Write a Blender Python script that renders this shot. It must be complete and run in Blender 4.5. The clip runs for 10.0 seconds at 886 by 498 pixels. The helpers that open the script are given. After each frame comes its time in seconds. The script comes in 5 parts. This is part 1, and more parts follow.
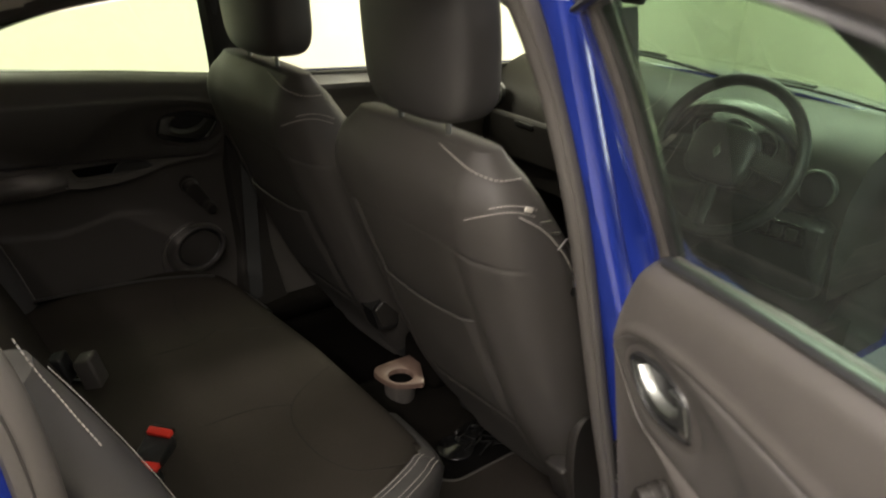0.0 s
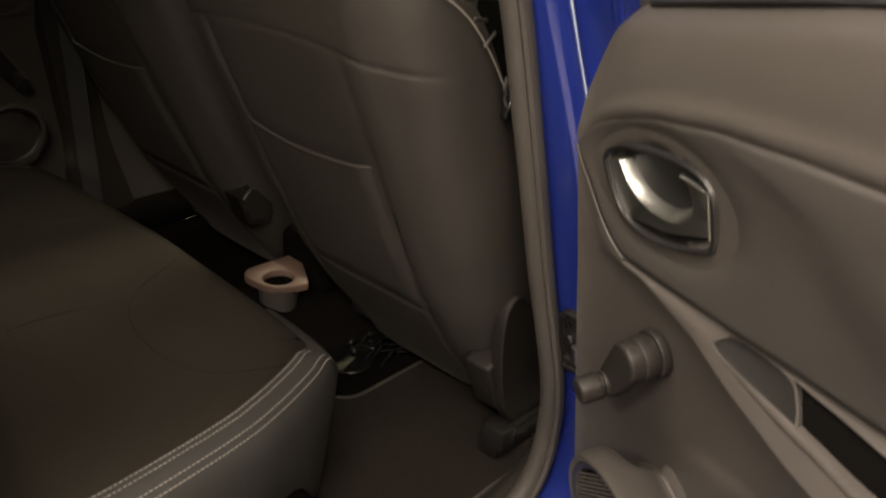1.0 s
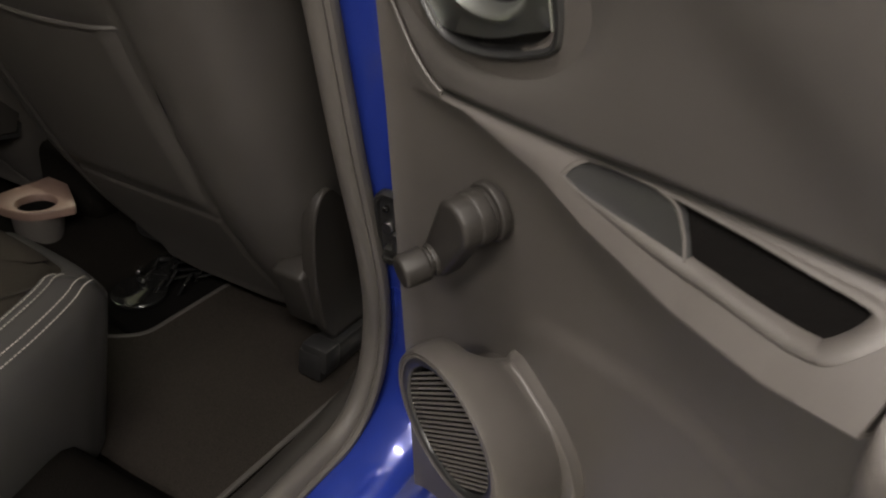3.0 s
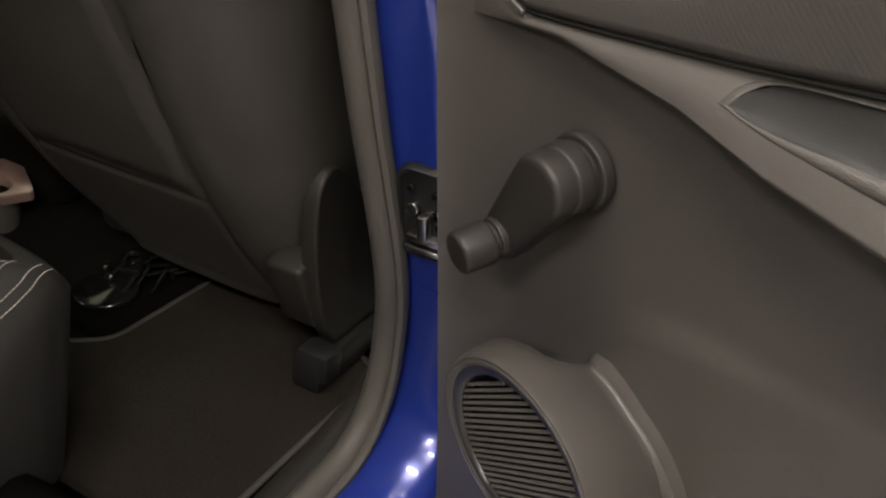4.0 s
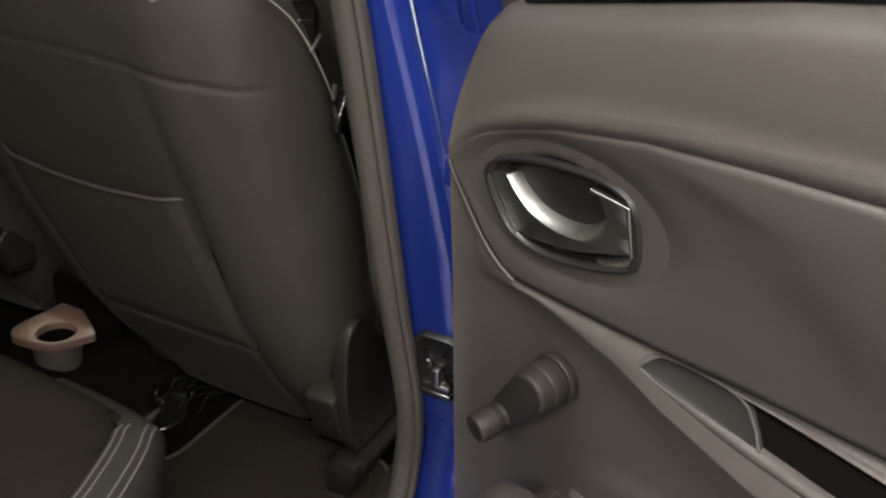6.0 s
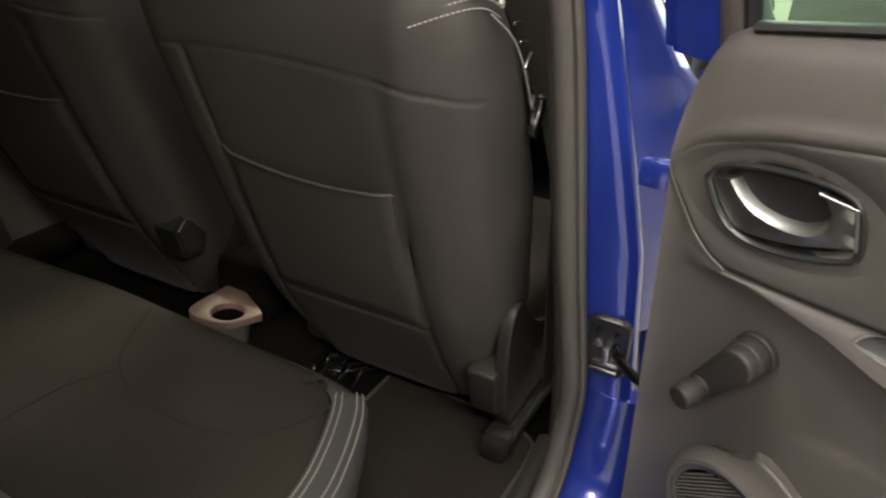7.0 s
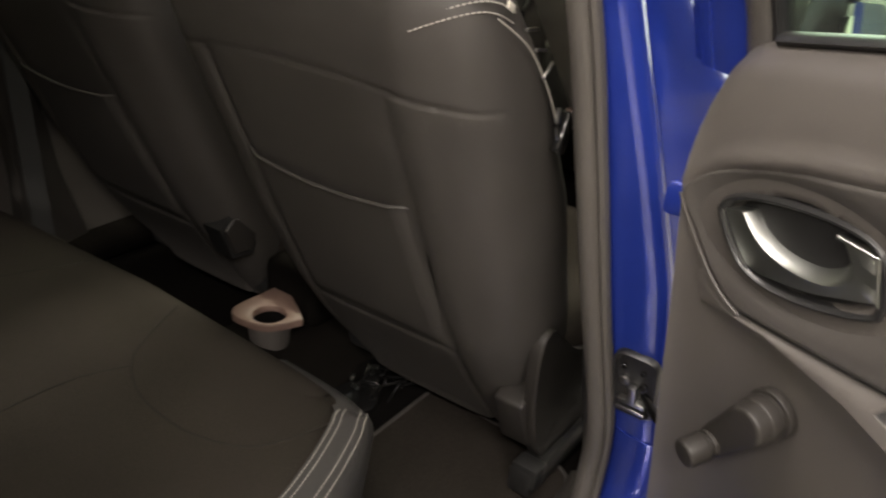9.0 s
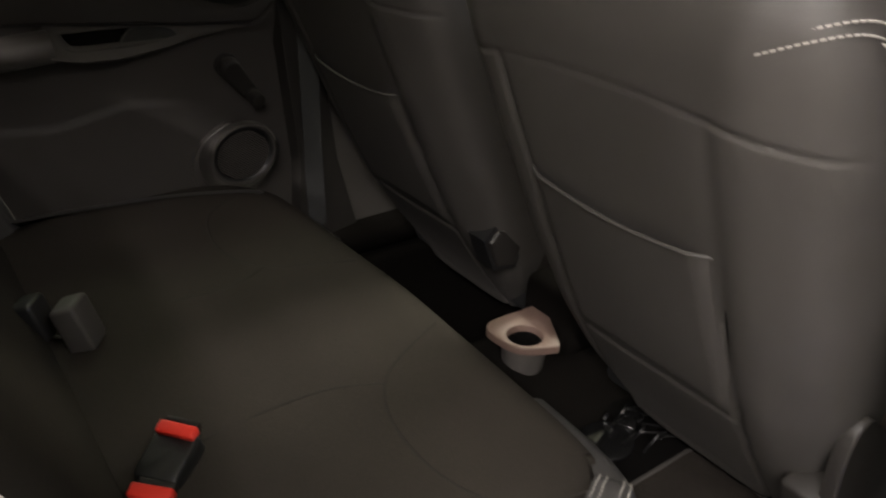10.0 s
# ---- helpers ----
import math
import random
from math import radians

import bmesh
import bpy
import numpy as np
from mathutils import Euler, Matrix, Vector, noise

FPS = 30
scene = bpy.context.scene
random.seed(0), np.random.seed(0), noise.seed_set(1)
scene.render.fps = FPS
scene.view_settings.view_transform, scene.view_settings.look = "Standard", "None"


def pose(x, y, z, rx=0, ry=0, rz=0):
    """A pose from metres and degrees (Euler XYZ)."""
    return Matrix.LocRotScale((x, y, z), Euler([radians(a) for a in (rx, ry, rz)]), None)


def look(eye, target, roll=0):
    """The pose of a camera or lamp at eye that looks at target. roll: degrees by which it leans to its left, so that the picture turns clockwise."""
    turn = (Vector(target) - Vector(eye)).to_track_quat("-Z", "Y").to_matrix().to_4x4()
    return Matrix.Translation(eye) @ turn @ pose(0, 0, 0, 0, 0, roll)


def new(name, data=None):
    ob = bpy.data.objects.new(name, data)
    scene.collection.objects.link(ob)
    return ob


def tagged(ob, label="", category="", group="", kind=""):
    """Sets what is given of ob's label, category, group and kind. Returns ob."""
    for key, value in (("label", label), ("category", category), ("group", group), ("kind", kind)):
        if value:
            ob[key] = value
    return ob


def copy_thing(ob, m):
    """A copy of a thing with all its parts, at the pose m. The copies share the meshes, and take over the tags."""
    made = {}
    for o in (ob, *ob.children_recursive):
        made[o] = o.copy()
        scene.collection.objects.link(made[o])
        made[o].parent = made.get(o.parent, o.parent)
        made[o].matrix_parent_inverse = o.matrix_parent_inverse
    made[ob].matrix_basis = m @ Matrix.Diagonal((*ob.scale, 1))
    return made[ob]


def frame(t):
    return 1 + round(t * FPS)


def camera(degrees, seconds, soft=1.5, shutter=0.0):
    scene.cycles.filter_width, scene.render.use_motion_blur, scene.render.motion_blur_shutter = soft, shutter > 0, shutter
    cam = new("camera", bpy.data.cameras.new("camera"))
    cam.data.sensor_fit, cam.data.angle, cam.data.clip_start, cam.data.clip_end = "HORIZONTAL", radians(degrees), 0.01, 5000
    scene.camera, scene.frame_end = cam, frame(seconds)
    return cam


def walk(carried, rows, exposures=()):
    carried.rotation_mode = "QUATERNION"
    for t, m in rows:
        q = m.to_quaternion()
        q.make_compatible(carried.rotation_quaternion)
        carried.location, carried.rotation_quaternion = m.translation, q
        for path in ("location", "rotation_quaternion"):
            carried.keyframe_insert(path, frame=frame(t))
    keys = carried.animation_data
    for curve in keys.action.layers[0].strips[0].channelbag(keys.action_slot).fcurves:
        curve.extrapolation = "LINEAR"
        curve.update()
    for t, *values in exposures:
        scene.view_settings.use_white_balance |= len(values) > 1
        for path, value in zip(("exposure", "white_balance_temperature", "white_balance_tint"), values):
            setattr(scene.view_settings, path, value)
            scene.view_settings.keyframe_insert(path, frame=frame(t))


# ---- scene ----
cam = camera(57.7, 10.0, 2.0, 0.4)
PATH = [
    (0, (-0.931, -1.513, 1.54), (0.242, -0.099, 0.749), 2.9),
    (0.2, (-0.903, -1.443, 1.456), (0.281, -0.035, 0.672), 2.6),
    (0.5, (-0.824, -1.354, 1.358), (0.485, -0.074, 0.552), 3.4),
    (1, (-0.754, -1.302, 1.197), (0.609, -0.116, 0.34), 4.5),
    (1.5, (-0.715, -1.258, 1.122), (0.692, -0.152, 0.229), 4.6),
    (2, (-0.683, -1.282, 1.104), (0.824, -0.309, 0.22), 5.2),
    (2.5, (-0.654, -1.288, 1.085), (0.91, -0.43, 0.181), 5.6),
    (3, (-0.612, -1.243, 1.045), (0.95, -0.447, 0.082), 5.7),
    (3.2, (-0.585, -1.213, 1.009), (0.977, -0.428, 0.037), 5.8),
    (4.3, (-0.506, -1.119, 0.939), (1.12, -0.407, 0.019), 7.4),
    (4.5, (-0.489, -1.119, 0.94), (1.145, -0.411, 0.028), 7.0),
    (5, (-0.524, -1.121, 0.98), (1.156, -0.421, 0.151), 6.9),
    (5.2, (-0.554, -1.146, 1.028), (1.138, -0.464, 0.209), 5.8),
    (6.3, (-0.782, -1.136, 1.201), (0.883, -0.429, 0.349), 5.0),
    (6.5, (-0.825, -1.112, 1.203), (0.82, -0.364, 0.346), 5.0),
    (7, (-0.91, -1.007, 1.223), (0.722, -0.242, 0.354), 4.8),
    (7.5, (-0.912, -0.948, 1.221), (0.706, -0.168, 0.342), 4.6),
    (8, (-0.899, -0.961, 1.205), (0.693, -0.131, 0.324), 4.6),
    (8.5, (-0.86, -1.037, 1.212), (0.7, -0.137, 0.342), 4.5),
    (9, (-0.782, -1.093, 1.217), (0.705, -0.078, 0.345), 4.4),
    (9.2, (-0.742, -1.09, 1.213), (0.63, 0.063, 0.324), 3.8),
    (9.5, (-0.715, -1.062, 1.186), (0.454, 0.288, 0.285), 2.9),
    (9.7, (-0.702, -1.014, 1.183), (0.406, 0.379, 0.271), 2.8),
    (10, (-0.714, -0.958, 1.21), (0.342, 0.467, 0.285), 2.4),
]
EXPOSURE = [  # seconds, stops, white balance
    (0.0, 0.35, 6750, 15), (0.5, -0.05, 7200, 17), (1.0, 0.05, 7600, 19), (1.5, 0.15, 6800, 14), (2.0, 0.15, 6700, 14), (2.5, 0.15, 6650, 15), (4.5, 0.1, 6700, 14), (5.2, 0.15, 6650, 14), (6.5, 0.3, 6550, 13), (7.5, 0.5, 6600, 15), (8.5, 0.45, 6750, 15), (9.5, 0.5, 6800, 18), (10.0, 0.8, 6450, 17)]
walk(cam, [(t, look(eye, target, roll)) for t, eye, target, roll in PATH], EXPOSURE)


# ---- light and room ----
world = bpy.data.worlds.new("world")
scene.world = world
world.use_nodes = True
world.node_tree.nodes["Background"].inputs[0].default_value = (0.9, 0.92, 0.9, 1)
world.node_tree.nodes["Background"].inputs[1].default_value = 0.08


# ---- materials ----
def material(name, color, rough=0.6, metal=0.0, grain=0.0, scale=300.0, bump=0.0, stain=0.12, coat=0.0, spec=0.5, weave=0.0, sheen=0.0, relief=0.002):
    """A surface with two scales of colour variation, fine bump and varied roughness."""
    m = bpy.data.materials.new(name)
    m.use_nodes = True
    n, l = m.node_tree.nodes, m.node_tree.links
    b = n["Principled BSDF"]
    b.inputs["Metallic"].default_value = metal
    b.inputs["Specular IOR Level"].default_value = spec
    b.inputs["Coat Weight"].default_value = coat
    b.inputs["Coat Roughness"].default_value = 0.04
    b.inputs["Sheen Weight"].default_value = sheen
    tc = n.new("ShaderNodeTexCoord")
    big = n.new("ShaderNodeTexNoise")
    big.inputs["Scale"].default_value = 7.0
    big.inputs["Detail"].default_value = 5.0
    l.new(tc.outputs["Object"], big.inputs["Vector"])
    fine = n.new("ShaderNodeTexNoise")
    fine.inputs["Scale"].default_value = scale
    fine.inputs["Detail"].default_value = 3.0
    l.new(tc.outputs["Object"], fine.inputs["Vector"])
    mixer = n.new("ShaderNodeMix")
    mixer.data_type = "RGBA"
    lo, hi = [c * (1 - stain) for c in color], [min(1, c * (1 + stain)) for c in color]
    mixer.inputs[6].default_value, mixer.inputs[7].default_value = (*lo, 1), (*hi, 1)
    l.new(big.outputs["Fac"], mixer.inputs[0])
    mix2 = n.new("ShaderNodeMix")
    mix2.data_type = "RGBA"
    mix2.blend_type = "MULTIPLY"
    mix2.inputs[0].default_value = grain
    l.new(mixer.outputs[2], mix2.inputs[6])
    ramp = n.new("ShaderNodeMapRange")
    ramp.inputs[1].default_value, ramp.inputs[2].default_value = 0.35, 0.65
    ramp.inputs[3].default_value, ramp.inputs[4].default_value = 0.45, 1.45
    l.new(fine.outputs["Fac"], ramp.inputs[0])
    l.new(ramp.outputs[0], mix2.inputs[7])
    l.new(mix2.outputs[2], b.inputs["Base Color"])
    rr = n.new("ShaderNodeMapRange")
    rr.inputs[3].default_value, rr.inputs[4].default_value = max(0.0, rough - 0.08), min(1.0, rough + 0.08)
    l.new(big.outputs["Fac"], rr.inputs[0])
    l.new(rr.outputs[0], b.inputs["Roughness"])
    if bump:
        bp = n.new("ShaderNodeBump")
        bp.inputs["Strength"].default_value = bump
        bp.inputs["Distance"].default_value = relief
        l.new(fine.outputs["Fac"], bp.inputs["Height"])
        if weave:
            wv = n.new("ShaderNodeTexWave")
            wv.bands_direction = "DIAGONAL"
            wv.inputs["Scale"].default_value = weave
            wv.inputs["Distortion"].default_value = 0.4
            l.new(tc.outputs["Object"], wv.inputs["Vector"])
            ad = n.new("ShaderNodeMath")
            l.new(wv.outputs["Fac"], ad.inputs[0])
            l.new(fine.outputs["Fac"], ad.inputs[1])
            l.new(ad.outputs[0], bp.inputs["Height"])
        l.new(bp.outputs[0], b.inputs["Normal"])
    return m


def glass(name, tint, veil=0.0):
    """Thin tinted pane: mostly clear, with a mirror-like sheen that grows at a slant."""
    m = bpy.data.materials.new(name)
    m.use_nodes = True
    n, l = m.node_tree.nodes, m.node_tree.links
    n.remove(n["Principled BSDF"])
    clear, shine, mix, fr = n.new("ShaderNodeBsdfTransparent"), n.new("ShaderNodeBsdfGlossy"), n.new("ShaderNodeMixShader"), n.new("ShaderNodeLayerWeight")
    clear.inputs[0].default_value = (*tint, 1)
    shine.inputs["Roughness"].default_value = 0.02
    fr.inputs[0].default_value = 0.5
    power, scaled = n.new("ShaderNodeMath"), n.new("ShaderNodeMath")
    power.operation, scaled.operation = "POWER", "MULTIPLY_ADD"
    power.inputs[1].default_value, scaled.inputs[1].default_value, scaled.inputs[2].default_value = 5.0, 0.92, 0.05
    l.new(fr.outputs["Facing"], power.inputs[0])
    l.new(power.outputs[0], scaled.inputs[0])
    l.new(scaled.outputs[0], mix.inputs[0])
    l.new(clear.outputs[0], mix.inputs[1])
    l.new(shine.outputs[0], mix.inputs[2])
    # Pale diffuse layer mixed over the pane, its strength varied by noise.
    film, haze, veil_noise = n.new("ShaderNodeBsdfDiffuse"), n.new("ShaderNodeMixShader"), n.new("ShaderNodeTexNoise")
    film.inputs[0].default_value = (0.55, 0.60, 0.54, 1)
    veil_noise.inputs["Scale"].default_value, veil_noise.inputs["Detail"].default_value = 6.0, 6.0
    thick = n.new("ShaderNodeMath")
    thick.operation = "MULTIPLY"
    thick.inputs[1].default_value = 2 * veil
    l.new(veil_noise.outputs["Fac"], thick.inputs[0])
    l.new(thick.outputs[0], haze.inputs[0])
    l.new(mix.outputs[0], haze.inputs[1])
    l.new(film.outputs[0], haze.inputs[2])
    l.new(haze.outputs[0], n["Material Output"].inputs[0])
    return m


def lamp_face(name, strength):
    m = bpy.data.materials.new(name)
    m.use_nodes = True
    e = m.node_tree.nodes.new("ShaderNodeEmission")
    e.inputs[0].default_value, e.inputs[1].default_value = (1, 0.95, 0.83, 1), strength
    m.node_tree.links.new(e.outputs[0], m.node_tree.nodes["Material Output"].inputs[0])
    return m


PAINT = material("blue_paint", (0.015, 0.034, 0.25), 0.20, 0.25, 0.15, 900, 0, 0.06, coat=1.0)
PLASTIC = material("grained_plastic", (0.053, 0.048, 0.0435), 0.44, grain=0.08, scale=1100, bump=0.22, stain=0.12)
# Dark plastic; on far pillar and seat covers, shade put into the colour.
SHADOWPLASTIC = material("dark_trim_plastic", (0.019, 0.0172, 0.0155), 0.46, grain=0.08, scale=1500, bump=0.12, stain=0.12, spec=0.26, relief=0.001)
PLASTIC_SOFT = material("soft_trim", (0.058, 0.0525, 0.048), 0.5, grain=0.05, scale=1500, bump=0.12, stain=0.12)
INSERT = material("textured_insert", (0.044, 0.0405, 0.037), 0.5, grain=0.08, scale=1400, bump=0.16, weave=150, relief=0.0003)
BLACK = material("black_plastic", (0.012, 0.012, 0.012), 0.38, grain=0.06, scale=900, bump=0.08)
GLOSSBLACK = material("gloss_black", (0.006, 0.006, 0.006), 0.12, spec=0.6)
# Matte black, for black parts and as painted shade inside recesses.
SHADEBLACK = material("pocket_felt", (0.0035, 0.0032, 0.003), 1.0, grain=0.4, scale=900, bump=0.3, spec=0.03)
FABRIC = material("dark_fabric", (0.027, 0.0230, 0.0188), 0.95, grain=0.5, scale=900, bump=0.35, stain=0.2, spec=0.08)
LEATHER = material("grey_leatherette", (0.040, 0.038, 0.036), 0.5, grain=0.08, scale=1100, bump=0.2, stain=0.1)
LEATHER_BACK = material("seat_back_vinyl", (0.044, 0.040, 0.036), 0.6, grain=0.08, scale=1200, bump=0.2, stain=0.1)
SEAM = material("seam_shade_cloth", (0.019, 0.0163, 0.0135), 1.0, grain=0.5, scale=900, bump=0.3, spec=0.15)
THREAD = material("pale_thread", (0.32, 0.30, 0.27), 0.8, grain=0.3, scale=900)
CHROME = material("satin_chrome", (0.28, 0.29, 0.275), 0.40, 1.0, stain=0.04)
BRIGHT = material("bright_steel", (0.36, 0.36, 0.35), 0.3, 1.0, stain=0.1)
# Dark carpet taken down to near black, which paints in the shade under seats.
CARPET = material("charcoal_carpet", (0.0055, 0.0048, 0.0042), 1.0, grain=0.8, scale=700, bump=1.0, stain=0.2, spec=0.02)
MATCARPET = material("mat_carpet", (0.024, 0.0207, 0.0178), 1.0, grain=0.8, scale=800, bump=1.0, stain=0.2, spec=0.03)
RUBBER = material("door_seal_rubber", (0.062, 0.056, 0.050), 0.6, grain=0.06, scale=900, bump=0.1)
BEIGE = material("pinkish_grey_plastic", (0.105, 0.066, 0.052), 0.6, grain=0.15, scale=300, bump=0.15)
RED = material("red_plastic", (0.75, 0.035, 0.02), 0.4)
RUBBERBLACK = material("tyre_rubber", (0.02, 0.02, 0.02), 0.75, grain=0.2, scale=300, bump=0.2)
WEBBING = material("belt_webbing", (0.025, 0.025, 0.025), 0.8, grain=0.4, scale=800, bump=0.4)
HEADLINER = material("headliner_cloth", (0.58, 0.55, 0.48), 0.95, grain=0.3, scale=500, bump=0.3)
WALLMAT = material("painted_wall", (0.80, 0.79, 0.66), 0.8, grain=0.06, scale=40, bump=0.05, stain=0.05)
FLOORMAT = material("painted_concrete", (0.30, 0.285, 0.24), 0.5, grain=0.2, scale=30, bump=0.1, stain=0.15)
# Dark so that the out-of-view walls send little light back.
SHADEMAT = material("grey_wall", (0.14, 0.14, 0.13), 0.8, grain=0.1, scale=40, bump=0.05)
CEILMAT = material("ceiling_panel", (0.72, 0.72, 0.68), 0.9, stain=0.04)
GLASS = glass("tinted_glass", (0.26, 0.40, 0.30), 0.035)
GLASS3 = glass("rear_side_glass", (0.52, 0.62, 0.48))
GLASSDARK = glass("dark_rear_glass", (0.45, 0.48, 0.44))
GLASS2 = glass("side_glass", (0.70, 0.74, 0.63))
TUBE = lamp_face("tube_light", 9.0)

# ---- building helpers ----
PLACE = {}


def thing(name, m, label, category, group="", kind=""):
    ob = new(name)
    ob.empty_display_size = 0.05
    m = m if isinstance(m, Matrix) else Matrix.Translation(m)
    ob.matrix_basis = m
    PLACE[ob] = m
    return tagged(ob, label, category, group, kind)


def part(name, bm, mat, parent=None, label="", smooth=40, local=False):
    """One bmesh as one mesh object under a thing or part; world coordinates unless local."""
    if parent is not None and not local:
        bm.transform(PLACE[parent].inverted())
    bmesh.ops.recalc_face_normals(bm, faces=bm.faces)
    me = bpy.data.meshes.new(name)
    if smooth:
        for f in bm.faces:
            f.smooth = True
        for e in bm.edges:
            if len(e.link_faces) == 2 and e.calc_face_angle(0) > radians(smooth):
                e.smooth = False
    bm.to_mesh(me)
    bm.free()
    me.materials.append(mat)
    ob = new(name, me)
    ob.parent = parent
    PLACE[ob] = PLACE.get(parent, Matrix())
    if label:
        ob["label"] = label
    return ob


def interp(x, xs, ys):
    return float(np.interp(x, xs, ys))


def ease(x, xs, ys, w=0.03):
    """Interpolation with its corners rounded over a width."""
    return sum(interp(x + w * k / 3, xs, ys) for k in range(-3, 4)) / 7


def skin(rings, closed=True, caps=True, bm=None):
    """A skin through rings of points with equal counts."""
    bm = bm or bmesh.new()
    vs = [[bm.verts.new(p) for p in r] for r in rings]
    k = len(rings[0])
    for a, b in zip(vs, vs[1:]):
        for i in range(k if closed else k - 1):
            bm.faces.new((a[i], a[(i + 1) % k], b[(i + 1) % k], b[i]))
    if closed and caps:
        bm.faces.new(vs[0][::-1])
        bm.faces.new(vs[-1])
    return bm


def sheet(fn, nu, nv, thick=0.0, side=None):
    """A grid surface fn(u, v) for u, v in 0..1; with thickness it gets a back along side."""
    front = [[Vector(fn(i / nu, j / nv)) for j in range(nv + 1)] for i in range(nu + 1)]
    bm = skin(front, closed=False)
    if thick:
        off = Vector(side) * thick
        vf = list(bm.verts)
        back = [bm.verts.new(v.co + off) for v in vf]
        idx = lambda i, j: i * (nv + 1) + j  # noqa: E731
        for i in range(nu):
            for j in range(nv):
                bm.faces.new((back[idx(i, j)], back[idx(i, j + 1)], back[idx(i + 1, j + 1)], back[idx(i + 1, j)]))
        rim = [idx(i, 0) for i in range(nu)] + [idx(nu, j) for j in range(nv)] + [idx(i, nv) for i in range(nu, 0, -1)] + [idx(0, j) for j in range(nv, 0, -1)]
        for a, b in zip(rim, rim[1:] + rim[:1]):
            bm.faces.new((vf[a], vf[b], back[b], back[a]))
    return bm


def smooth_path(pts, n=8):
    """Catmull-Rom through the points."""
    pts = [Vector(p) for p in pts]
    out = []
    for i in range(len(pts) - 1):
        p0, p1, p2, p3 = pts[max(i - 1, 0)], pts[i], pts[i + 1], pts[min(i + 2, len(pts) - 1)]
        for k in range(n):
            t = k / n
            out.append(0.5 * (2 * p1 + (p2 - p0) * t + (2 * p0 - 5 * p1 + 4 * p2 - p3) * t * t + (3 * p1 - p0 - 3 * p2 + p3) * t**3))
    return out + [pts[-1]]


def sweep(pts, a, b=None, seg=10, n=8, up=(0, 0, 1), taper=None, bm=None):
    """A tube with oval section a (along up) by b along a smooth path."""
    path = smooth_path(pts, n) if n > 1 else [Vector(p) for p in pts]
    b = b or a
    rings = []
    for i, p in enumerate(path):
        t = (path[min(i + 1, len(path) - 1)] - path[max(i - 1, 0)]).normalized()
        side = t.cross(Vector(up))
        side = side.normalized() if side.length > 1e-4 else Vector((1, 0, 0))
        top = side.cross(t).normalized()
        k = taper(i / (len(path) - 1)) if taper else 1.0
        rings.append([p + top * (a * k * math.cos(w)) + side * (b * k * math.sin(w)) for w in (2 * math.pi * q / seg for q in range(seg))])
    return skin(rings, bm=bm)


def block(c, s, bevel=0.004, m=None, seg=2, taper=1.0):
    bm = bmesh.new()
    bmesh.ops.create_cube(bm, size=1)
    for v in bm.verts:
        k = taper if v.co.z > 0 else 1.0
        v.co = Vector((v.co.x * s[0] * k, v.co.y * s[1] * k, v.co.z * s[2]))
    if bevel:
        bmesh.ops.bevel(bm, geom=list(bm.edges), offset=bevel, segments=seg, affect="EDGES", profile=0.5)
    if m is not None:
        bm.transform(m)
    bm.transform(Matrix.Translation(c))
    return bm


def disc(c, axis, r, depth, seg=24, bevel=0.0, r2=None, bm=None):
    """A short round body along axis with rounded rims."""
    axis = Vector(axis).normalized()
    s = axis.orthogonal().normalized()
    q = axis.cross(s)
    r2 = r if r2 is None else r2
    prof = [(0, r), (depth, r2)]
    if bevel:
        arc = [(math.sin(k * math.pi / 8), 1 - math.cos(k * math.pi / 8)) for k in range(5)]
        prof = [(bevel * (1 - s), r - bevel * c) for s, c in reversed(arc)] + [(depth - bevel * (1 - s), r2 - bevel * c) for s, c in arc]
    rings = [[Vector(c) + axis * d + (s * math.cos(w) + q * math.sin(w)) * rad for w in (2 * math.pi * i / seg for i in range(seg))] for d, rad in prof]
    return skin(rings, bm=bm)


def rrect(x0, x1, y0, y1, r, n=8):
    """Corner-rounded rectangle as 4 * (n + 1) points, from the far right corner round."""
    out = []
    for cx, cy, a0 in ((x1 - r, y1 - r, 0), (x0 + r, y1 - r, 90), (x0 + r, y0 + r, 180), (x1 - r, y0 + r, 270)):
        out += [(cx + r * math.cos(radians(a0 + 90 * i / n)), cy + r * math.sin(radians(a0 + 90 * i / n))) for i in range(n + 1)]
    return out


def dense(loop, step):
    """The closed loop with its long edges cut to about the step."""
    out = []
    for p, q in zip(loop, loop[1:] + loop[:1]):
        k = max(1, round(math.dist(p, q) / step))
        out += [tuple(a + (b - a) * i / k for a, b in zip(p, q)) for i in range(k)]
    return out


def stitches(pts, up, n=24, pitch=0.0065, r=0.0009):
    """A row of short threads along a smooth path."""
    path = smooth_path(pts, n)
    bm = bmesh.new()
    run, last = 0.0, path[0]
    for a, b in zip(path, path[1:]):
        d = (b - a).length
        while run < d:
            p = a + (b - a) * (run / d)
            t = (b - a).normalized()
            sweep([p - t * pitch * 0.34, p + t * pitch * 0.34], r, r * 1.3, seg=6, n=1, up=up, bm=bm)
            run += pitch
        run -= d
    return bm


def fuse(*bms):
    """Several bmeshes as one."""
    out = bms[0]
    for other in bms[1:]:
        me = bpy.data.meshes.new("tmp")
        other.to_mesh(me)
        other.free()
        out.from_mesh(me)
        bpy.data.meshes.remove(me)
    return out


def groove(d, width, depth):
    """How far a seam sinks at distance d from its line."""
    return depth * math.exp(-((d / width) ** 2))


